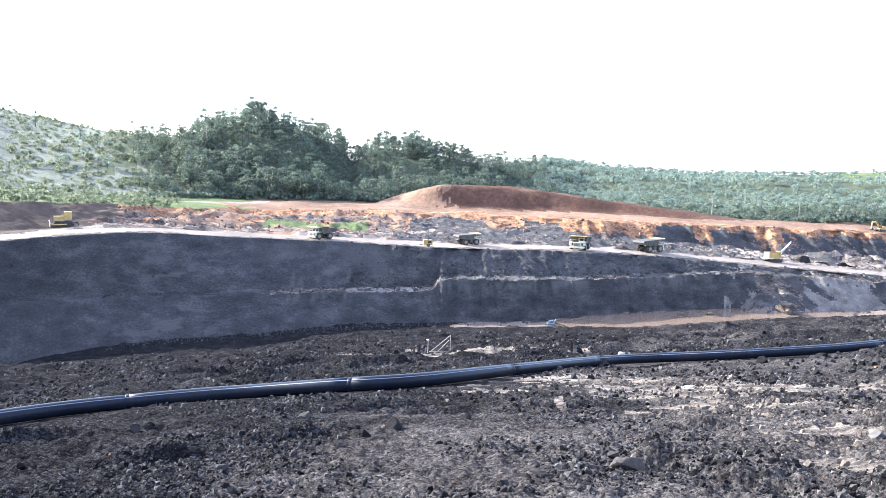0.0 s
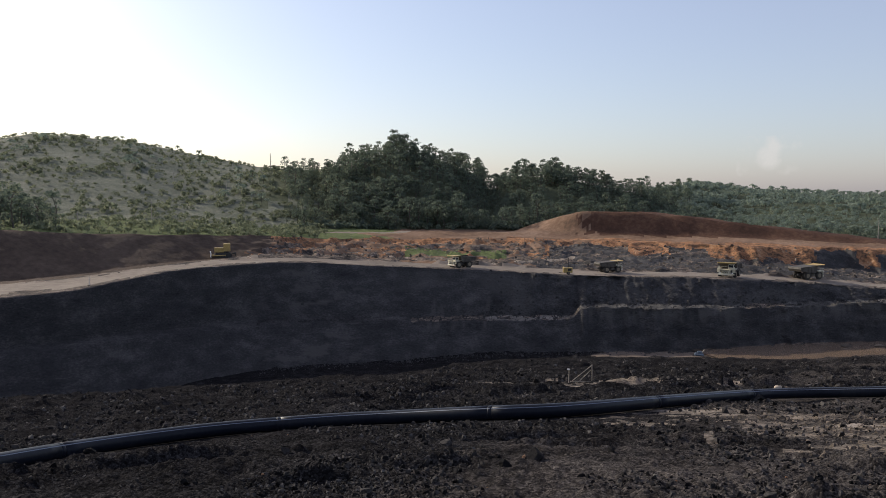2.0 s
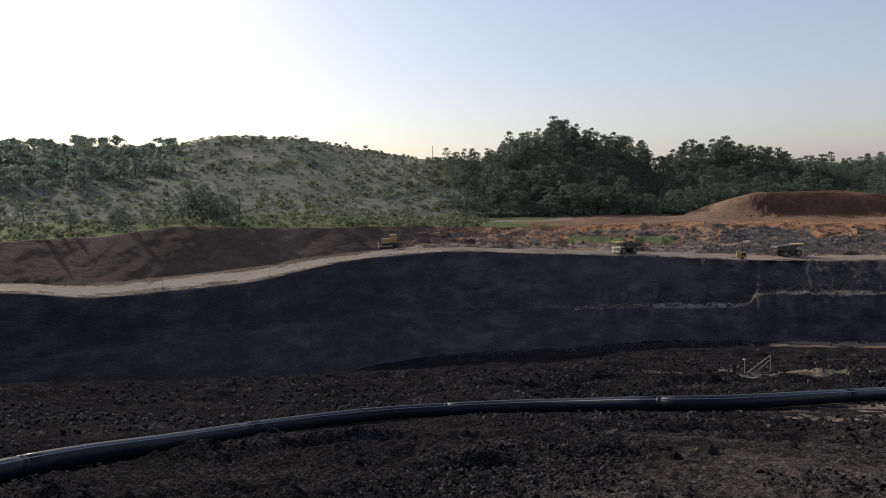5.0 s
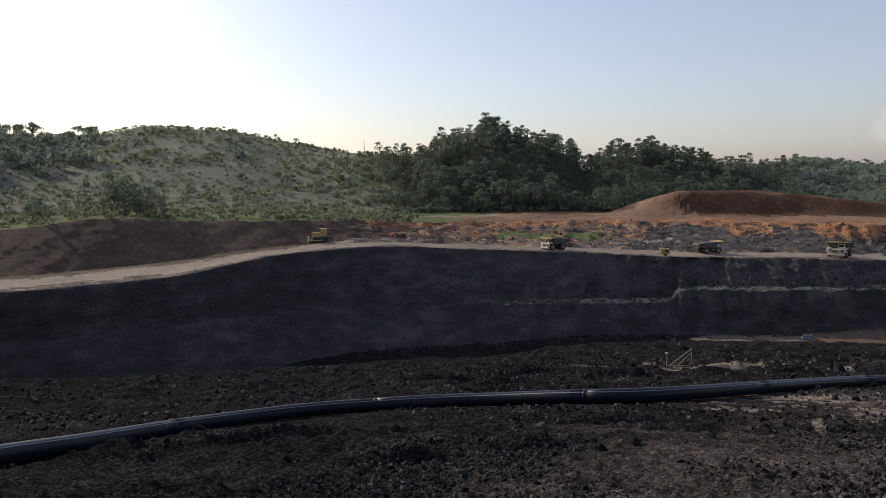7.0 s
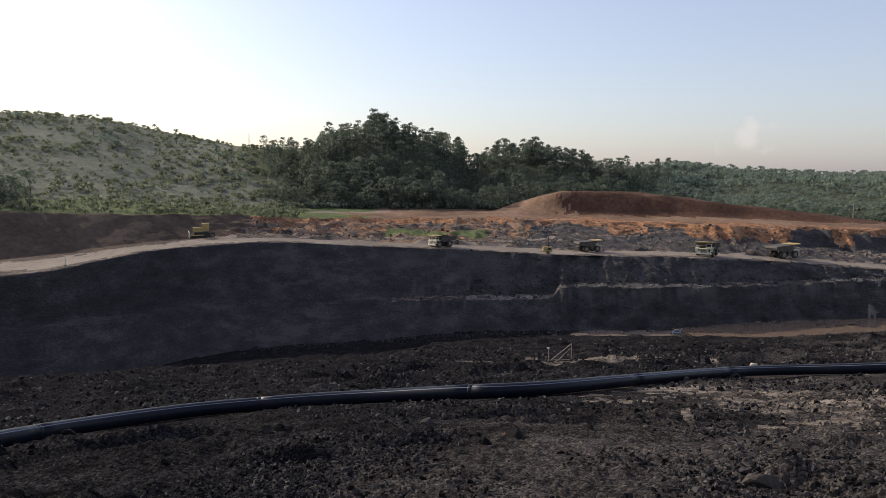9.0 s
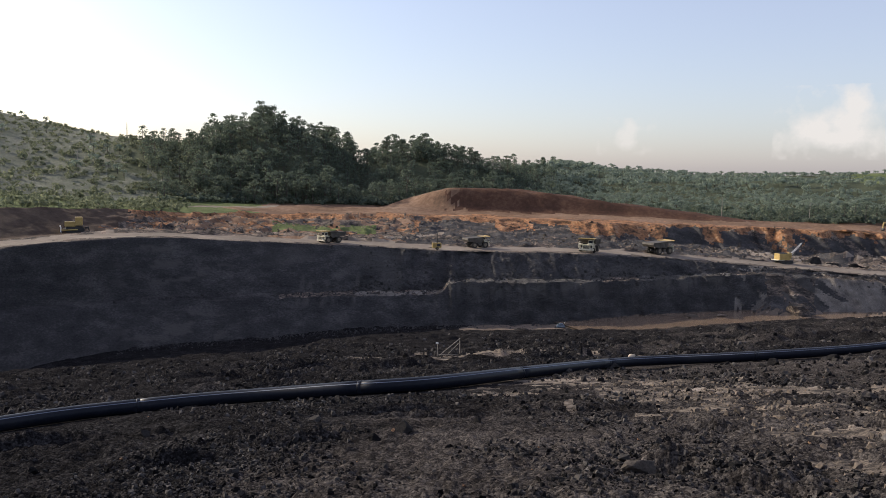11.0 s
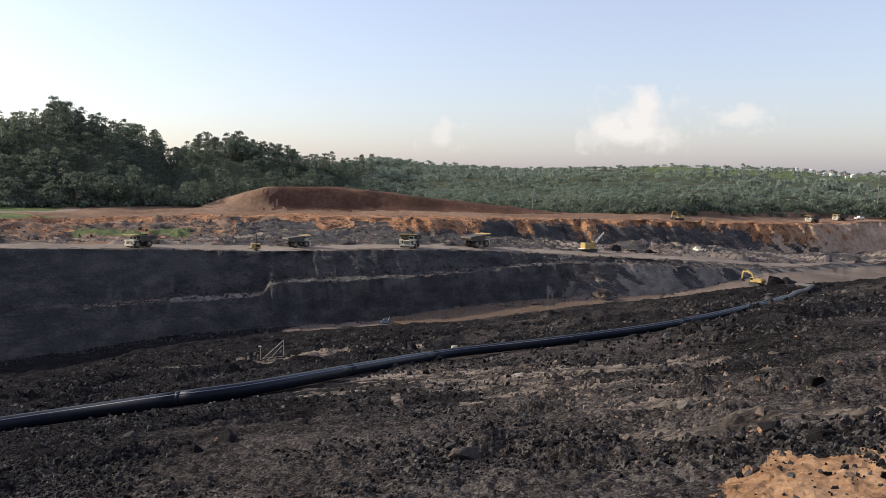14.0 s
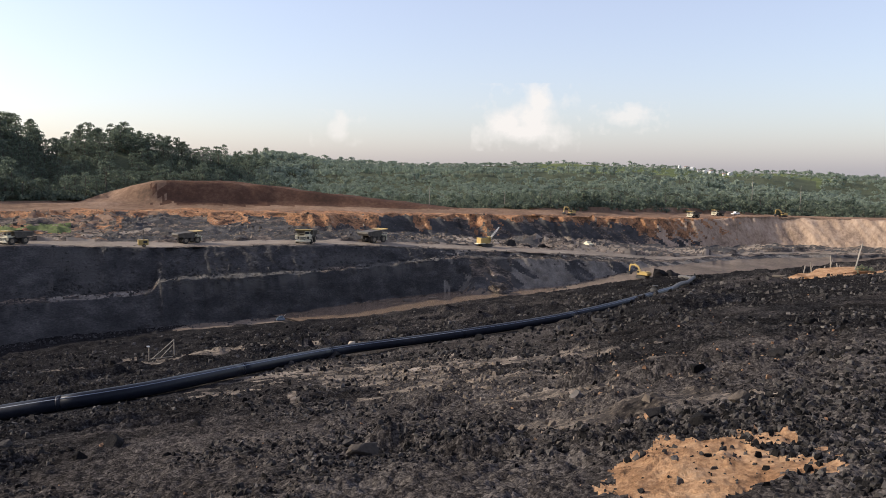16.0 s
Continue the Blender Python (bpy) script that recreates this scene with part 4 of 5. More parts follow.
# ---- marker frame of thin pale rods beyond the pipe ----
fm = at(-1.6, 40.0)
frame_ob = empty("survey_stand", Matrix.Translation(fm) @ pose(0, 0, 0, 0, 0, 4), "bent frame of thin pale metal rods standing in mud", "survey stand")
part("short_post", rod(bmesh.new(), (-0.62, 0, -0.1), (-0.60, 0, 0.62), 0.018), M_DEAD, frame_ob)
part("cap", lump(bmesh.new(), (-0.63, 0, 0.66), (0.11, 0.05, 0.05), 3, 0.1), M_WHITE, frame_ob, "white plastic cap")
part("tall_post", rod(bmesh.new(), (0.56, 0, -0.1), (0.55, 0, 0.92), 0.022), M_DEAD, frame_ob)
part("brace", rod(bmesh.new(), (-0.5, 0, 0.02), (0.55, 0, 0.9), 0.02), M_DEAD, frame_ob)
part("brace", rod(bmesh.new(), (-0.1, 0.1, 0.0), (0.5, 0, 0.66), 0.016), M_DEAD, frame_ob)
part("foot_rail", rod(bmesh.new(), (-0.55, 0, 0.04), (0.6, 0.05, 0.06), 0.016), M_DEAD, frame_ob)


# ---- haul truck ----
def wheel(parent, x, y, r, w):
    bm = rod(bmesh.new(), (x, y - w / 2, r), (x, y + w / 2, r), r, n=28)
    bmesh.ops.bevel(bm, geom=[e for e in bm.edges if abs(e.verts[0].co.y - e.verts[1].co.y) < 1e-4], offset=r * 0.13, segments=2, affect="EDGES")
    tyre = part("tyre", bm, M_TYRE, parent)
    rim = bmesh.new()
    for sgn in (-1, 1):
        rod(rim, (x, y + sgn * (w / 2 - 0.15), r), (x, y + sgn * (w / 2 + 0.02), r), r * 0.52, n=20)
        rod(rim, (x, y + sgn * (w / 2), r), (x, y + sgn * (w / 2 + 0.12), r), r * 0.2, n=12)
    part("rim", rim, M_RIM, tyre)
    return tyre


def haul_truck(m, label, loaded):
    t = empty("haul_truck", m, label, "truck", "haul trucks in the pit")
    ch = bmesh.new()
    for y in (-0.75, 0.75):
        box(ch, (-0.2, y, 1.65), (8.8, 0.4, 0.6), 0.05)
    box(ch, (-1.9, 0, 1.35), (1.1, 3.4, 1.0), 0.15), box(ch, (3.0, 0, 1.3), (0.8, 3.2, 0.5), 0.1), box(ch, (0.9, 0, 1.4), (1.8, 2.6, 0.7), 0.1)
    part("chassis", ch, M_DARK, t)
    shell = prism(bmesh.new(), [(-5.3, 3.55), (-4.7, 2.75), (1.0, 2.15), (1.75, 2.6), (2.15, 4.55), (-5.1, 4.15)], -2.7, 2.7)
    bed = part("dump_body", shell, M_BODY, t)
    for y in (-2.76, 2.76):
        for x in (-4.2, -3.0, -1.8, -0.6, 0.6):
            part("body_rib", box(bmesh.new(), (x, y, 3.3), (0.22, 0.14, 1.5), 0.03), M_BODY, bed)
        part("top_rail", box(bmesh.new(), (-1.5, y, 4.28), (7.2, 0.16, 0.2), 0.03, Matrix.Rotation(-0.055, 4, "Y")), M_BODY, bed)
    part("canopy", box(box(bmesh.new(), (3.5, 0, 4.68), (3.3, 5.3, 0.16), 0.05), (5.05, 0, 4.78), (0.2, 5.3, 0.3), 0.05), M_YELLOW, bed, "yellow steel canopy over the cab")
    if loaded:
        part("load", lump(bmesh.new(), (-1.5, 0, 4.15), (3.2, 2.4, 0.9), 77, 0.25, 3), M_ROCK, bed, "heaped dark overburden")
    part("deck", box(bmesh.new(), (3.75, 0, 2.62), (2.5, 5.4, 0.14), 0.03), M_CREAM, t)
    cab = part("cab", box(bmesh.new(), (3.75, 1.35, 3.45), (1.7, 1.8, 1.55), 0.12), M_CREAM, t, "cream painted cab")
    part("window", box(bmesh.new(), (4.61, 1.35, 3.7), (0.03, 1.45, 0.75), 0.01), M_GLASS, cab)
    part("window", box(bmesh.new(), (3.75, 2.26, 3.7), (1.2, 0.03, 0.75), 0.01), M_GLASS, cab)
    part("window", box(bmesh.new(), (3.75, 0.44, 3.7), (1.2, 0.03, 0.75), 0.01), M_GLASS, cab)
    hood = part("hood", box(bmesh.new(), (4.2, -0.1, 1.95), (1.4, 2.6, 1.3), 0.1), M_CREAM, t)
    grille = bmesh.new()
    for k in range(7):
        box(grille, (4.93, -0.1, 1.5 + 0.15 * k), (0.06, 2.1, 0.07))
    part("grille", grille, M_DARK, hood)
    part("bumper", box(bmesh.new(), (4.85, 0, 1.1), (0.5, 5.0, 0.5), 0.08), M_CREAM, t)
    for y in (-2.0, -1.6, 1.6, 2.0):
        part("headlight", rod(bmesh.new(), (5.08, y, 1.6), (5.16, y, 1.6), 0.16, n=14), M_WHITE, t)
    for y in (-2.3, 2.3):
        fender = box(box(bmesh.new(), (3.2, y, 2.9), (2.4, 1.0, 0.12), 0.03), (4.45, y, 2.3), (0.25, 0.9, 1.3), 0.04)
        part("fender", fender, M_CREAM, t)
    rails = bmesh.new()
    for x in (2.7, 3.4, 4.1, 4.9):
        rod(rails, (x, -2.6, 2.7), (x, -2.6, 3.6), 0.03, n=6)
    rod(rails, (2.7, -2.6, 3.6), (4.9, -2.6, 3.6), 0.03, n=6), rod(rails, (4.9, -2.6, 3.6), (4.9, 0.3, 3.6), 0.03, n=6)
    part("handrail", rails, M_CREAM, t)
    ladder = bmesh.new()
    for k in range(6):
        rod(ladder, (5.15, 0.7, 0.7 + 0.33 * k), (5.15, 1.3, 0.7 + 0.33 * k), 0.025, n=6)
    for y in (0.7, 1.3):
        rod(ladder, (5.15, y, 0.6), (5.1, y, 2.6), 0.03, n=6)
    part("ladder", ladder, M_CREAM, t)
    part("fuel_tank", box(bmesh.new(), (0.7, -2.0, 1.5), (1.6, 0.9, 1.0), 0.2), M_BODY, t)
    for y in (-2.3, 2.3):
        wheel(t, 3.0, y, 1.32, 0.8)
    for y in (-2.3, -1.35, 1.35, 2.3):
        wheel(t, -1.95, y, 1.32, 0.78)
    return t


def road_spot(az, into):
    d = float(edge_d(az)) + into
    return at(az, d)


def facing(p, deg):
    """Stood at p, nose turned deg to the left of the way to the right."""
    return Matrix.Translation(p) @ pose(0, 0, 0, 0, 0, deg)


SIZE = Matrix.Scale(0.8, 4)
truck = haul_truck(facing(road_spot(-11.6, 6.5), 246) @ SIZE, "loaded dusty haul truck with cream cab on the pit road", True)
for az, into, deg, label in ((7.2, 6, 222, "haul truck with yellow canopy at the rim of the pit wall"),):
    tagged(copy_thing(truck, facing(road_spot(az, into), deg) @ SIZE), label)
empty_truck = haul_truck(facing(road_spot(-16.4, 11), 30) @ SIZE, "empty haul truck driving away along the dirt road", False)
tagged(copy_thing(empty_truck, facing(road_spot(-3.4, 10), 24) @ SIZE), "empty dusty haul truck beside the light tower")
for az, d, deg in ((-39.3, 385, 190), (-40.9, 415, 185)):
    tagged(copy_thing(truck, facing(at(az, d), deg) @ SIZE), "distant haul truck on the orange upper bench")


# ---- crawler machines ----
def tracks(parent, length, gauge, h, w):
    for y in (-gauge / 2, gauge / 2):
        bm = prism(bmesh.new(), [(-length / 2 + h * 0.4, 0), (length / 2 - h * 0.4, 0), (length / 2, h * 0.5), (length / 2 - h * 0.4, h), (-length / 2 + h * 0.4, h), (-length / 2, h * 0.5)], y - w / 2, y + w / 2)
        tr = part("track", bm, M_DARK, parent)
        sh = bmesh.new()
        for k in range(int(length / 0.3)):
            box(sh, (-length / 2 + 0.3 + 0.3 * k, y, h + 0.03), (0.16, w, 0.06))
        part("track_shoe", sh, M_DARK, tr)


def arm(bm, pts, w, thick):
    """A bent boom through points in x and z, thickest in the middle."""
    top, low = [], []
    for i, (x, z) in enumerate(pts):
        a, b = pts[max(i - 1, 0)], pts[min(i + 1, len(pts) - 1)]
        d = Vector((b[0] - a[0], b[1] - a[1])).normalized()
        n = Vector((-d.y, d.x)) * thick[i] / 2
        top.append((x + n.x, z + n.y)), low.append((x - n.x, z - n.y))
    return prism(bm, top + low[::-1], -w / 2, w / 2)


def excavator(m, label):
    t = empty("excavator", m, label, "excavator", "excavators")
    tracks(t, 5.0, 2.8, 1.05, 0.75)
    part("turntable", rod(bmesh.new(), (0, 0, 1.0), (0, 0, 1.35), 1.0, n=20), M_DARK, t)
    house = part("house", box(box(bmesh.new(), (-1.0, 0, 2.1), (3.6, 3.1, 1.5), 0.12), (-2.9, 0, 1.9), (0.9, 3.1, 1.3), 0.25), M_YELLOW, t, "yellow engine house with counterweight")
    part("exhaust", rod(bmesh.new(), (-1.6, 0.7, 2.8), (-1.6, 0.7, 3.5), 0.09), M_DARK, house)
    cab = part("cab", box(bmesh.new(), (1.3, 1.0, 2.35), (1.7, 1.1, 1.95), 0.12), M_YELLOW, t)
    part("window", box(bmesh.new(), (2.17, 1.0, 2.6), (0.03, 0.9, 1.1), 0.01), M_GLASS, cab)
    part("window", box(bmesh.new(), (1.4, 1.57, 2.7), (1.2, 0.03, 0.9), 0.01), M_GLASS, cab)
    part("boom", arm(bmesh.new(), [(0.9, 2.0), (2.6, 4.6), (4.2, 5.4), (6.4, 5.0)], 0.6, (0.55, 0.9, 0.85, 0.45)), M_YELLOW, t)
    part("stick", arm(bmesh.new(), [(6.0, 5.6), (6.5, 4.9), (6.9, 2.1)], 0.45, (0.4, 0.65, 0.3)), M_YELLOW, t)
    cyl = bmesh.new()
    rod(cyl, (1.4, 0.45, 2.1), (3.0, 0.45, 4.6), 0.12), rod(cyl, (1.4, -0.45, 2.1), (3.0, -0.45, 4.6), 0.12), rod(cyl, (3.8, 0, 6.0), (6.0, 0, 5.7), 0.11)
    part("ram", cyl, M_DARK, t)
    part("bucket", prism(bmesh.new(), [(6.5, 2.3), (7.2, 2.2), (7.5, 1.4), (7.0, 0.8), (6.1, 1.0), (5.8, 1.7), (6.3, 1.5)], -0.8, 0.8), M_DARK, t)
    return t


digger = excavator(facing(at(-36.0, 233), 110) @ Matrix.Scale(0.68, 4), "yellow excavator working on a heap in the pit")
tagged(copy_thing(digger, facing(at(-30.8, 338), 200)), "yellow excavator on the stripped orange bench")
tagged(copy_thing(digger, facing(at(-45.0, 418), 175)), "distant yellow excavator reaching out on the upper bench")


def crane(m, label):
    t = empty("crawler_crane", m, label, "crane")
    tracks(t, 5.2, 3.2, 1.0, 0.8)
    house = part("house", box(bmesh.new(), (-0.6, 0, 2.35), (4.6, 3.2, 2.3), 0.12), M_YELLOW, t, "boxy yellow machine house")
    part("cab", box(bmesh.new(), (1.4, -1.0, 2.9), (1.3, 1.2, 1.9), 0.1), M_YELLOW, t)
    part("roof_rail", box(bmesh.new(), (-0.8, 0, 3.58), (3.4, 2.6, 0.14), 0.02), M_DARK, house)
    part("walkway", box(bmesh.new(), (-2.4, 0, 1.25), (3.0, 3.8, 0.2), 0.03), M_CREAM, t)
    lat = bmesh.new()
    p0, p1 = Vector((1.6, 0, 2.0)), Vector((7.0, 0, 7.2))
    for y, o in ((-0.45, 0.35), (0.45, 0.35), (-0.45, -0.35), (0.45, -0.35)):
        rod(lat, p0 + Vector((0, y, o)), p1 + Vector((0, y * 0.4, o * 0.4)), 0.06, n=6)
    for k in range(9):
        a, b = p0.lerp(p1, k / 9), p0.lerp(p1, (k + 1) / 9)
        f = 1 - 0.6 * k / 9
        for y in (-0.45 * f, 0.45 * f):
            rod(lat, a + Vector((0, y, 0.35 * f)), b + Vector((0, y, -0.35 * f)), 0.04, n=5)
        rod(lat, a + Vector((0, -0.45 * f, 0.35 * f)), b + Vector((0, 0.45 * f, 0.35 * f)), 0.04, n=5)
    part("lattice_boom", lat, M_WHITE, t, "pale lattice boom")
    part("cable", rod(bmesh.new(), p1, (p1.x + 0.2, 0, 1.0), 0.03, n=5), M_DARK, t)
    return t


crane(facing(at(-24.6, 246), 12) @ Matrix.Scale(0.8, 4), "yellow crawler crane with lattice boom on the lower bench")


def bulldozer(m, label):
    t = empty("bulldozer", m, label, "bulldozer")
    tracks(t, 4.2, 2.4, 1.3, 0.6)
    part("hood", box(bmesh.new(), (0.9, 0, 1.9), (2.2, 1.3, 1.2), 0.1), M_YELLOW, t)
    cab = part("cab", box(bmesh.new(), (-0.9, 0, 2.5), (1.6, 1.8, 1.9), 0.12), M_YELLOW, t)
    part("window", box(bmesh.new(), (-0.08, 0, 2.8), (0.03, 1.5, 0.9), 0.01), M_GLASS, cab)
    part("window", box(bmesh.new(), (-0.9, -0.92, 2.8), (1.2, 0.03, 0.9), 0.01), M_GLASS, cab)
    part("blade", prism(bmesh.new(), [(2.7, 0.05), (2.95, 0.4), (2.85, 1.0), (3.0, 1.55), (2.85, 1.55), (2.65, 1.0), (2.7, 0.4)], -2.1, 2.1), M_WHITE, t, "worn shiny steel blade")
    for y in (-1.6, 1.6):
        part("push_arm", rod(bmesh.new(), (-0.6, y, 0.7), (2.75, y, 0.6), 0.13), M_YELLOW, t)
    part("ripper", prism(bmesh.new(), [(-2.1, 1.2), (-2.9, 1.3), (-3.1, 0.2), (-2.9, 0.2), (-2.7, 0.9), (-2.1, 0.8)], -0.2, 0.2), M_DARK, t)
    return t


bulldozer(facing(at(24.3, 217), 205) @ Matrix.Scale(1.12, 4), "yellow bulldozer with bright blade at the foot of a bank")


# ---- light tower, pump raft, small vehicles ----
def light_tower(m, label):
    t = empty("light_tower", m, label, "light tower")
    body = part("generator_box", box(bmesh.new(), (0, 0, 1.1), (2.3, 1.3, 1.3), 0.08), M_YELLOW, t, "yellow generator housing")
    part("vent", box(bmesh.new(), (0.4, -0.66, 1.2), (0.9, 0.04, 0.6), 0.01), M_DARK, body)
    part("mast", rod(rod(bmesh.new(), (0.2, 0, 1.6), (0.2, 0, 2.8), 0.12), (0.2, 0, 2.8), (0.2, 0, 4.0), 0.08), M_DARK, t)
    lamp = part("lamp_head", box(bmesh.new(), (0.2, 0, 4.05), (0.2, 0.5, 0.2), 0.03), M_DARK, t)
    part("drawbar", rod(bmesh.new(), (-1.1, 0, 0.6), (-2.2, 0, 0.4), 0.06), M_DARK, t)
    for y in (-0.7, 0.7):
        wheel(t, 0.1, y, 0.36, 0.22)
    return t


light_tower(facing(road_spot(-0.5, 2.5), 8), "yellow trailer light tower with a mast beside the road")
raft = empty("pump_raft", Matrix.Translation(Vector((*at(-9.7, 177.0).xy, EYE - 34.0))) @ Matrix.Scale(0.6, 4), "small blue pump raft floating at the pond's edge", "raft")
for y in (-0.9, 0, 0.9):
    part("float", rod(bmesh.new(), (-1.5, y, 0.15), (1.5, y, 0.15), 0.38, n=12), M_BLUE, raft)
part("pump", box(box(bmesh.new(), (0.2, 0, 0.9), (1.5, 0.9, 0.9), 0.1), (-0.9, 0, 0.75), (0.5, 0.6, 0.6), 0.08), M_BLUE, raft)
part("davit", rod(bmesh.new(), (0.9, 0, 0.6), (1.9, 0, 1.9), 0.06), M_WHITE, raft)


def pickup(m, label, paint):
    t = empty("pickup_truck", m, label, "pickup truck", "parked site vehicles")
    body = part("body", box(box(bmesh.new(), (0, 0, 0.85), (5.0, 1.8, 0.65), 0.1), (1.6, 0, 1.1), (1.6, 1.7, 0.3), 0.08), paint, t)
    cab = part("cab", prism(bmesh.new(), [(-0.6, 1.1), (1.3, 1.1), (0.7, 1.85), (-0.5, 1.85)], -0.8, 0.8), paint, t)
    part("window", box(bmesh.new(), (0.1, -0.81, 1.5), (1.1, 0.02, 0.4), 0.0), M_GLASS, cab)
    for x in (-1.5, 1.6):
        for y in (-0.82, 0.82):
            wheel(t, x, y, 0.38, 0.25)
    return t


pickup(facing(at(-32.1, 292), 80), "pale yellow service pickup parked on the bench", M_CREAM)
pickup(facing(at(-42.0, 420), 10), "white pickup parked on the upper bench", M_WHITE)

# two pale lumps in the pond and marker posts by the left road
for az, d, s in ((-18.9, 199, 1.0), (-20.8, 203, 0.9)):
    p = at(az, d)
    p.z = EYE - 34.0
    tagged(part("rock", lump(bmesh.new(), p + Vector((0, 0, 0.2)), (1.5 * s, 0.8 * s, 0.55 * s), int(az * 10), 0.3), M_PALE), "pale rock standing in the brown pond", "rock", "rocks in the pond")
for az, h in ((40.3, 1.9), (33.0, 1.5)):
    post = empty("marker_post", Matrix.Translation(road_spot(az, 4)), "thin white marker post beside the dirt road", "post", "road marker posts")
    part("post", rod(bmesh.new(), (0, 0, -0.2), (0.03, 0, h), 0.07), M_WHITE, post)
    part("foot", lump(bmesh.new(), (0, 0, 0.05), (0.4, 0.4, 0.22), int(az), 0.3, 1), M_PALE, post)


# ---- sticks, pole and bush on the orange heap to the right ----
for k, (az, d, h, lean) in enumerate(((-49.35, 52, 1.9, 0.35), (-48.1, 54, 1.3, -0.1), (-47.0, 55, 0.8, -0.3), (-46.4, 54, 0.7, 0.25), (-48.6, 53, 0.7, -0.4), (-47.5, 53, 0.6, 0.5))):
    p = at(az, d)
    bm = rod(bmesh.new(), p - Vector((0, 0, 0.2)), p + Vector((lean * h, 0, h)), 0.05, 0.03, 6)
    rod(bm, p + Vector((lean * h * 0.5, 0, h * 0.5)), p + Vector((lean * h * 0.5 + 0.25, 0.1, h * 0.8)), 0.025, 0.01, 5)
    tagged(part("dead_branch", bm, M_DEAD), "bleached dead stick leaning out of an orange heap", "branch", "dead sticks on the heap")
tagged(part("log", rod(bmesh.new(), at(-44.6, 60, 0.15), at(-45.4, 59, 0.15), 0.1, 0.07), M_BARK), "weathered grey log lying on black mud", "log")


tagged(part("clay_mound", lump(lump(bmesh.new(), at(-49.0, 52, 0.1), (2.9, 1.7, 0.75), 611, 0.4, 4), at(-46.6, 53.5, 0.0), (1.7, 1.1, 0.4), 612, 0.4, 3), M_ORANGE), "low mound of orange clay dumped on black mud", "mound")


# ---- single trees and snags ----
TREES = [(quad_mesh("trunk", [(k[0][0], k[0][1], M_BARK)]), quad_mesh("crown", [(k[1][0], k[1][1], M_LEAF)])) for k in KINDS]
BUSHES = [(quad_mesh("stems", [(k[0][0], k[0][1], M_BARK)]), quad_mesh("crown", [(k[1][0], k[1][1], M_BUSH)])) for k in SHRUB]


def plant(kind, az, d, s, name, label, group, turn=0.0):
    t = empty(name, Matrix.Translation(at(az, d)) @ pose(0, 0, 0, 0, 0, turn) @ Matrix.Scale(s, 4), label, name, group)
    for n, me in zip(("trunk", "crown"), kind):
        new(n, me).parent = t
    return t


r1 = random.Random(12)
for az, d, s, k in ((45.8, 236, 0.62, 3), (39.8, 262, 0.6, 1), (37.4, 258, 0.55, 0), (36.6, 260, 0.6, 1), (35.7, 262, 0.52, 3), (43, 270, 0.5, 2), (48.5, 280, 0.7, 0), (41.3, 250, 0.4, 4), (34.4, 255, 0.35, 4),
                   (12.6, 343, 0.75, 0), (12.0, 340, 0.6, 4), (13.2, 342, 0.55, 2), (22.2, 430, 0.55, 1), (25.8, 520, 0.6, 1), (31, 520, 0.5, 0), (19.2, 410, 0.7, 3)):
    plant(TREES[k], az, d, s, "tree", "dark green broadleaf tree standing in low scrub", "single trees on the plain", r1.uniform(0, 360))
edge_spots = [(a, float(plain_d(a)) + r1.uniform(1, 10), r1.uniform(0.5, 0.95) * (0.75 if a < -9 else 1)) for a in np.arange(11, -52, -0.62)]
for a, d, s in edge_spots:
    plant(TREES[r1.randrange(5)], a, d, s, "tree", "leafy green tree at the forest's edge", "trees along the forest edge", r1.uniform(0, 360))
for k in range(70):
    a = r1.uniform(50, 18)
    plant(BUSHES[r1.randrange(3)], a, float(top_d(a)) + r1.uniform(0.5, 9), r1.uniform(0.35, 0.8), "bush", "low green bush on the grassy bank", "bushes along the bank", r1.uniform(0, 360))
for a, d, s in ((-49.7, 51.5, 0.28), (-50.2, 52, 0.22), (20.2, 296, 0.9), (18.9, 300, 0.6)):
    plant(BUSHES[r1.randrange(3)], a, d, s, "bush", "small bright green bush on bare soil", "bushes on bare soil", r1.uniform(0, 360))


def snag(az, d, h, r, label):
    p = at(az, d)
    bm = rod(bmesh.new(), p - Vector((0, 0, 0.5)), p + Vector((0.1, 0, h)), r, r * 0.35, 7)
    for k in range(4):
        q = p + Vector((0, 0, h * (0.5 + 0.12 * k)))
        rod(bm, q, q + Vector(((-1) ** k * h * 0.08, 0.2, h * 0.06)), r * 0.3, r * 0.1, 5)
    return tagged(part("dead_tree", bm, M_DEAD), label, "dead tree", "dead standing trees")


snag(20.95, 470, 10, 0.28, "tall bare dead trunk on the hill crest")
snag(29.0, 300, 9, 0.22, "pale dead trunk standing in scrub")
snag(33.6, 250, 5, 0.35, "broken dark dead trunk in the scrub")
for a, d, h in ((15.2, 400, 12), (14.9, 402, 10), (-26, 352, 9), (-20.5, 348, 8), (-43, 470, 20), (-46, 470, 16), (24, 420, 6), (27.5, 450, 6), (30.5, 430, 5)):
    snag(a, d, h, 0.2, "slim pale dead trunk among green trees")

# ---- far houses on the ridge ----
for k in range(9):
    a, d = -38.2 - 0.42 * k, 1120 + 8 * (k % 3)
    h = empty("house", facing(at(a, d, 3), 20 * (k % 4)) @ Matrix.Scale(0.36 + 0.05 * (k % 3), 4), "tiny pale far house on the green ridge", "house", "far houses on the ridge")
    part("wall", box(bmesh.new(), (0, 0, 1.0), (11 + 3 * (k % 3), 7, 8), 0.05), M_WHITE, h)
    part("roof", prism(bmesh.new(), [(-8, 5), (8, 5), (0, 7.5)], -4.2, 4.2), M_ROOF if k % 2 else M_WHITE, h)


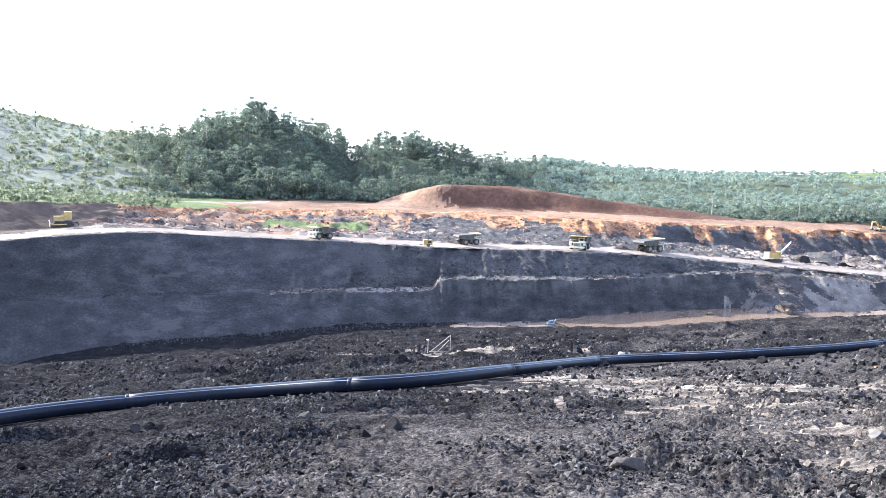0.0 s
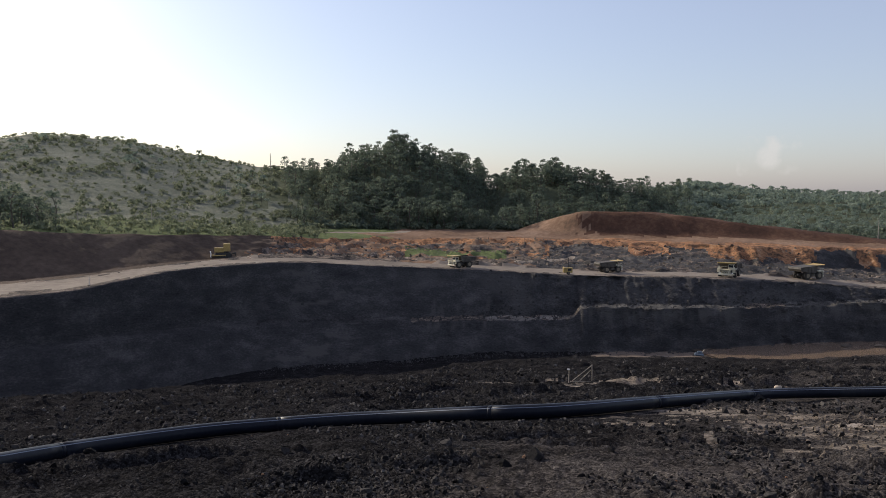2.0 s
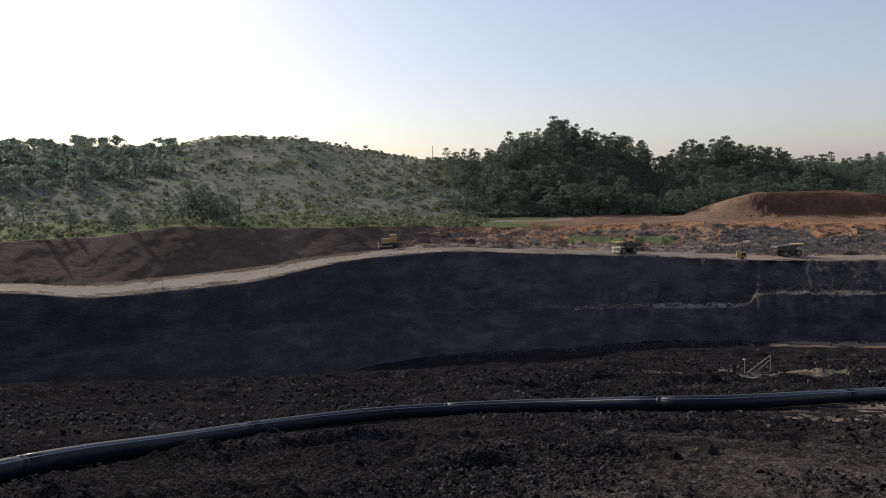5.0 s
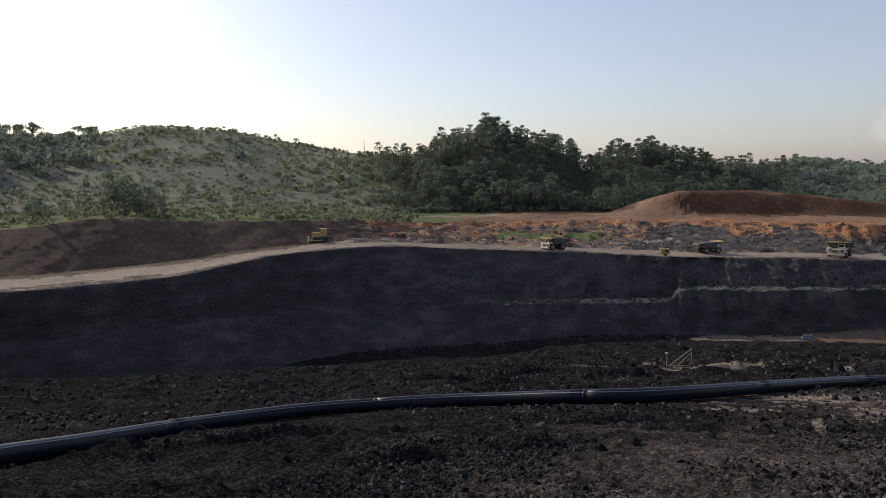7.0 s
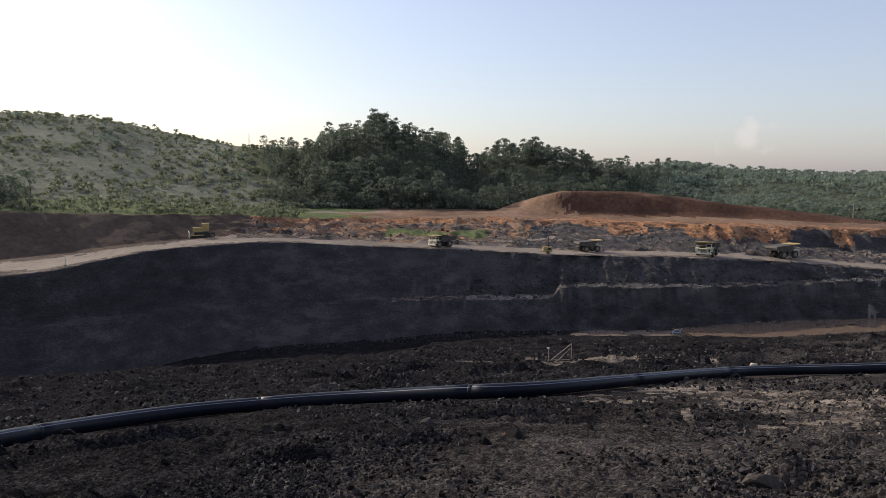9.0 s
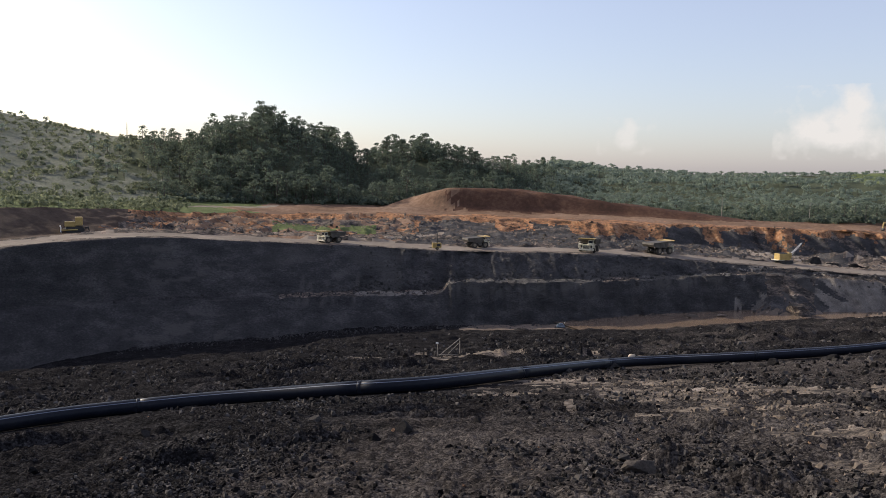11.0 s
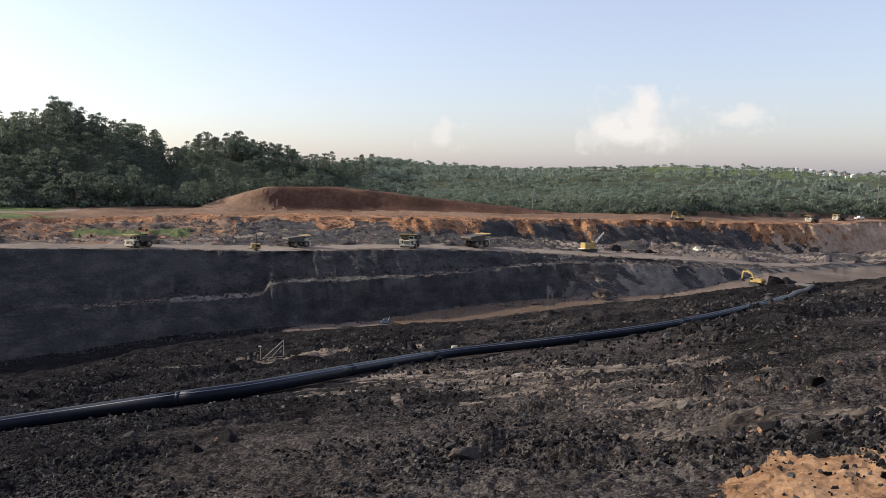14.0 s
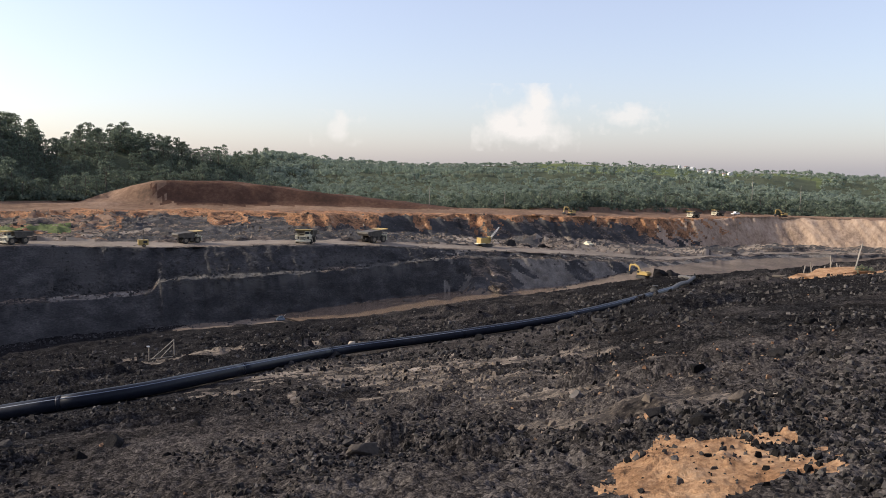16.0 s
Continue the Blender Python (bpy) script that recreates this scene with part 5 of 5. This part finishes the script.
# ---- plain sky backdrop: cumulus low over the right horizon, far behind all ----
def cloud_material(name, scale, seed, gain):
    m = bpy.data.materials.new(name)
    m.use_nodes = True
    N, L = m.node_tree.nodes, m.node_tree.links
    N.remove(N["Principled BSDF"])
    tc, mp = N.new("ShaderNodeTexCoord"), N.new("ShaderNodeMapping")
    mp.inputs["Location"].default_value = (seed, seed * 0.7, 0)
    L.new(tc.outputs["Object"], mp.inputs[0])
    n = N.new("ShaderNodeTexNoise")
    n.inputs["Scale"].default_value, n.inputs["Detail"].default_value, n.inputs["Roughness"].default_value = scale, 8, 0.6
    L.new(mp.outputs[0], n.inputs["Vector"])
    edge = N.new("ShaderNodeAttribute")
    edge.attribute_name = "cover"
    add = N.new("ShaderNodeMath")
    add.operation = "ADD"
    L.new(n.outputs[0], add.inputs[0]), L.new(edge.outputs["Fac"], add.inputs[1])
    ramp = N.new("ShaderNodeValToRGB")
    ramp.color_ramp.elements[0].position, ramp.color_ramp.elements[1].position = 0.5, 1.0
    L.new(add.outputs[0], ramp.inputs[0])
    mul = N.new("ShaderNodeMath")
    mul.operation = "MULTIPLY"
    mul.inputs[1].default_value = gain
    L.new(ramp.outputs[0], mul.inputs[0])
    glow, clear, mix = N.new("ShaderNodeEmission"), N.new("ShaderNodeBsdfTransparent"), N.new("ShaderNodeMixShader")
    glow.inputs[0].default_value, glow.inputs[1].default_value = (1.0, 0.95, 0.915, 1), 0.80
    L.new(mul.outputs[0], mix.inputs[0]), L.new(clear.outputs[0], mix.inputs[1]), L.new(glow.outputs[0], mix.inputs[2])
    L.new(mix.outputs[0], N["Material Output"].inputs[0])
    return m


def cloud_sheet(az, el, width, height, seed, gain, lobes):
    """A flat far sheet whose density swells round a few lobes."""
    d, n, k = 4500, 48, 32
    u, v = np.meshgrid(np.linspace(-1, 1, n), np.linspace(0, 1, k))
    den = np.zeros_like(u)
    for cx, cz, rx, rz in lobes:
        den = np.maximum(den, 1 - np.sqrt(((u - cx) / rx) ** 2 + ((v - cz) / rz) ** 2))
    den = np.clip(den, -0.3, 1) * 0.75 * smooth(0, 0.3, v) - (1 - smooth(0, 0.12, 1 - np.abs(u))) - (1 - smooth(0, 0.1, 1 - v))
    X, Z = u * width / 2, v * height
    ob = sheet("backdrop", X, 0 * X, Z, np.zeros((k - 1, n - 1)), [cloud_material("cloud", 4.0 / height, seed, gain)], False)
    att = ob.data.attributes.new("cover", "FLOAT", "POINT")
    att.data.foreach_set("value", den.ravel().astype(np.float32))
    ob.matrix_world = Matrix.Translation((-math.sin(radians(az)) * d, math.cos(radians(az)) * d, EYE + d * math.tan(radians(el)))) @ pose(0, 0, 0, 0, 0, az)
    return tagged(ob, "pale cumulus cloud low over the far forest", "cloud", kind="structure")


cloud_sheet(-13.9, 1.5, 360, 230, 3.0, 0.55, ((0, 0.4, 0.4, 0.45), (0.1, 0.65, 0.28, 0.3)))
cloud_sheet(-27.4, 1.3, 700, 420, 5.0, 0.85, ((0.2, 0.66, 0.26, 0.34), (0.12, 0.42, 0.5, 0.34), (-0.3, 0.36, 0.5, 0.26), (0.0, 0.25, 0.95, 0.28)))
cloud_sheet(-34.6, 2.5, 500, 200, 9.0, 0.6, ((0, 0.5, 0.7, 0.32), (0.1, 0.65, 0.35, 0.3)))

# ---- spoil heaps along the benches ----
HEAPS = ((1.2, 229, 3.4, 0.7), (-1.0, 229, 2.6, 0.6), (-2.2, 230, 3.0, 0.7), (-26.4, 256, 3.2, 1.2), (-27.6, 258, 2.6, 1.0), (-28.8, 262, 3.0, 0.9), (-37.2, 232, 3.2, 1.5), (-37.9, 236, 2.6, 1.2), (-25.6, 214, 3.5, 1.3), (-34.6, 205, 3.5, 1.5))
for k, (az, d, w, h) in enumerate(HEAPS):
    bm = lump(bmesh.new(), at(az, d), (w, w * 0.8, h * 1.6), 500 + k, 0.45, 3)
    tagged(part("spoil_mound", bm, M_TERRACE if k in (8, 9) else M_ROCK), "dumped heap of dark broken spoil on the bench", "mound", "spoil mounds on the benches")

# ---- loose rocks on the near slope ----
BOULDERS = ((-15.97, 8.9, 0.26), (-14.9, 9.6, 0.16), (-13.3, 28.4, 0.85), (-18.6, 31.6, 0.45), (-22.6, 9.0, 0.22), (-31.6, 11.2, 0.2), (-30.2, 17.0, 0.3), (-20.6, 12.5, 0.2), (-37.5, 8.8, 0.3), (-40.6, 8.2, 0.26),
            (-43.0, 9.4, 0.22), (-40, 12.5, 0.24), (1.5, 12.3, 0.3), (3.6, 11.6, 0.2), (-4, 13, 0.16), (8, 14, 0.2), (-24.5, 27.6, 0.4), (-28, 28, 0.35), (-33, 26, 0.4), (14, 10, 0.14), (20, 15, 0.18), (27, 12, 0.16), (33, 17, 0.22), (-45.2, 14, 0.25), (-47, 18, 0.3))
for k, (az, d, s) in enumerate(BOULDERS):
    r = random.Random(k)
    s *= 0.6
    p = at(az, d, s * 0.3)
    pale = k in (0, 10)
    tagged(part("boulder", lump(bmesh.new(), p, (s * r.uniform(0.8, 1.3), s * r.uniform(0.7, 1.1), s * r.uniform(0.6, 0.9)), 300 + k, 0.4, 3), M_PALE if pale else M_ROCK),
           "pale broken boulder on black coal mud" if pale else "dark angular shale boulder half sunk in mud", "boulder", "boulders on the near slope")


def ground_heights(az, d):
    """Heights of the ground sheet at many bearings and distances."""
    j = np.argmin(np.abs(AZ[None, 60:-59] - az[:, None]), 1) + 60 if len(az) < 4000 else np.clip(np.searchsorted(-AZ, -az), 0, len(AZ) - 1)
    out = np.zeros(len(az))
    order = np.argsort(j, kind="stable")
    cuts = np.flatnonzero(np.diff(j[order])) + 1
    for group in np.split(order, cuts):
        k = j[group[0]]
        out[group] = np.interp(d[group], GDW[:, k], GZ2[:, k])
    return out


def scatter(name, label, n, spots, size, material, seed):
    """Many small broken stones as one mesh: tilted angular blocks, their undersides sunk."""
    r = np.random.default_rng(seed)
    tris = np.array([(3, 4, 5), (0, 1, 3), (1, 4, 3), (1, 2, 4), (2, 5, 4), (2, 0, 5), (0, 3, 5)])
    shapes = []
    for _ in range(24):
        a = np.arange(3) * 2.094 + r.normal(0, 0.25, 3)
        low = np.stack([np.cos(a) * 1.25, np.sin(a) * r.uniform(0.8, 1.25), np.full(3, -0.6)], 1)
        b = a + r.uniform(0.2, 0.9)
        top = np.stack([np.cos(b) * r.uniform(0.4, 0.95, 3), np.sin(b) * r.uniform(0.4, 0.95, 3), r.uniform(0.25, 1.0, 3)], 1)
        shapes.append(np.concatenate([low, top]))
    shapes = np.array(shapes)
    where_at = spots(r, n)
    az, d = np.array([p[0] for p in where_at], float), np.array([p[1] for p in where_at], float)
    s = size(r, d)
    turn = r.random(len(az)) * 2 * math.pi
    v = shapes[r.integers(24, size=len(az))] * s[:, None, None]
    c, q = np.cos(turn)[:, None], np.sin(turn)[:, None]
    x, y, z = v[:, :, 0] * c - v[:, :, 1] * q, v[:, :, 0] * q + v[:, :, 1] * c, v[:, :, 2]
    x, y = x - (np.sin(np.radians(az)) * d)[:, None], y + (np.cos(np.radians(az)) * d)[:, None]
    z = z + (ground_heights(az, d) + 0.22 * s)[:, None]
    co = np.stack([x, y, z], -1).reshape(-1, 3)
    tri = (tris[None] + 6 * np.arange(len(az))[:, None, None]).reshape(-1, 3)
    me = bpy.data.meshes.new(name)
    me.vertices.add(len(co)), me.vertices.foreach_set("co", co.astype(np.float32).ravel())
    me.loops.add(tri.size), me.loops.foreach_set("vertex_index", tri.ravel().astype(np.int32))
    me.polygons.add(len(tri)), me.polygons.foreach_set("loop_start", np.arange(0, tri.size, 3, dtype=np.int32))
    me.materials.append(material)
    me.polygons.foreach_set("use_smooth", np.zeros(len(tri), bool))
    me.update()
    return tagged(new(name, me), label, "rubble", kind="stuff")


def near_spots(r, n):
    """Thick near, thinner far, in clumps and rows."""
    az, d = r.uniform(-55, 55, n * 3), 4.0 * (70 / 4.0) ** (r.random(n * 3) ** 1.1)
    x, y = -np.sin(np.radians(az)) * d, np.cos(np.radians(az)) * d
    keep = (np.abs(d - pipe_d(az)) > 0.4) & (r.random(n * 3) < 0.36 + 0.85 * fbm(x * 0.35, y * 0.35, 3, 77))
    for a, q, ra, rd, e in CRUSTS:
        keep &= ~patch(x, y, a, q, ra, rd, e) | (r.random(n * 3) < 0.2)
    keep &= ~patch(x, y, -40.0, 6.7, 0.86, 1.2, 0.6, 9, 2.2) | (r.random(n * 3) < 0.12)
    return list(zip(az[keep][:n], d[keep][:n]))


def sized(least, spread_by, most):
    """Sizes with many small and few large."""
    return lambda r, d: np.minimum(most, least * np.exp(r.exponential(spread_by, len(d))))


scatter("rubble", "black and grey shale rubble strewn over coal mud", 88000, near_spots, lambda r, d: np.minimum(0.02 + 0.0026 * d, 0.0085 * np.exp(r.exponential(0.55, len(d))) * (0.7 + d * 0.035)), M_ROCK, 1)
scatter("rubble", "pale mudstone fragments on the tan crust", 1500, lambda r, n: [(a, max(8, 18 + (a + 20) * 0.55 + r.normal(0, 2.2))) for a in r.normal(-21, 6.5, n)], sized(0.014, 0.5, 0.065), M_PALE, 2)
scatter("rubble", "orange clay fragments on black mud", 150, lambda r, n: [(r.normal(-41, 6), abs(r.normal(9.5, 3)) + 5) if k % 3 else (r.uniform(-50, 30), r.uniform(7, 30)) for k in range(n)], sized(0.014, 0.45, 0.05), M_CLAYROCK, 3)
scatter("rubble", "slumped broken rock on the upper pit wall", 3000, lambda r, n: [(a, float(bench_d(a)) + 5 + (float(edge_d(a)) - float(bench_d(a)) - 5) * r.random() ** 1.6) for a in np.concatenate([r.normal(c, w, n // 5) for c, w in ((-9, 3), (-3, 2), (-19, 2.5), (-29, 3), (3, 3))])], sized(0.09, 0.45, 0.5), M_WALL, 5)
scatter("rubble", "black clods lying on the orange clay", 90, lambda r, n: [(-40.5 + r.normal(0, 6), abs(6.4 + r.normal(0, 0.9))) for k in range(n)], sized(0.012, 0.5, 0.045), M_ROCK, 6)
scatter("rubble", "broken dark rock along the pit benches", 3600, lambda r, n: [(a, float(bench_d(a)) + r.normal(3, 2.5)) if k % 3 else (a, float(base(a)) - abs(r.normal(0, 3))) for k, a in enumerate(r.uniform(-36, 22, n))], sized(0.10, 0.4, 0.4), M_WALL, 4)
scatter("rubble", "pale broken overburden strewn over the stripped terraces", 6000, lambda r, n: [(a, float(edge_d(a)) + float(road_w(a)) + 1 + (float(top_d(a)) - float(edge_d(a)) - float(road_w(a))) * r.random()) for a in r.uniform(-34, 21, n)], sized(0.10, 0.5, 0.6), M_PALE, 7)
scatter("rubble", "black clods turned up along the lower coal slope", 15000, lambda r, n: [(a, d) for a, d in zip(r.uniform(-40, 52, n), 22 + 80 * r.random(n) ** 1.3) if abs(d - float(pipe_d(a))) > 0.8], lambda r, d: np.minimum(0.13, 0.028 * np.exp(r.exponential(0.5, len(d)))) * (0.7 + d * 0.008), M_ROCK, 8)
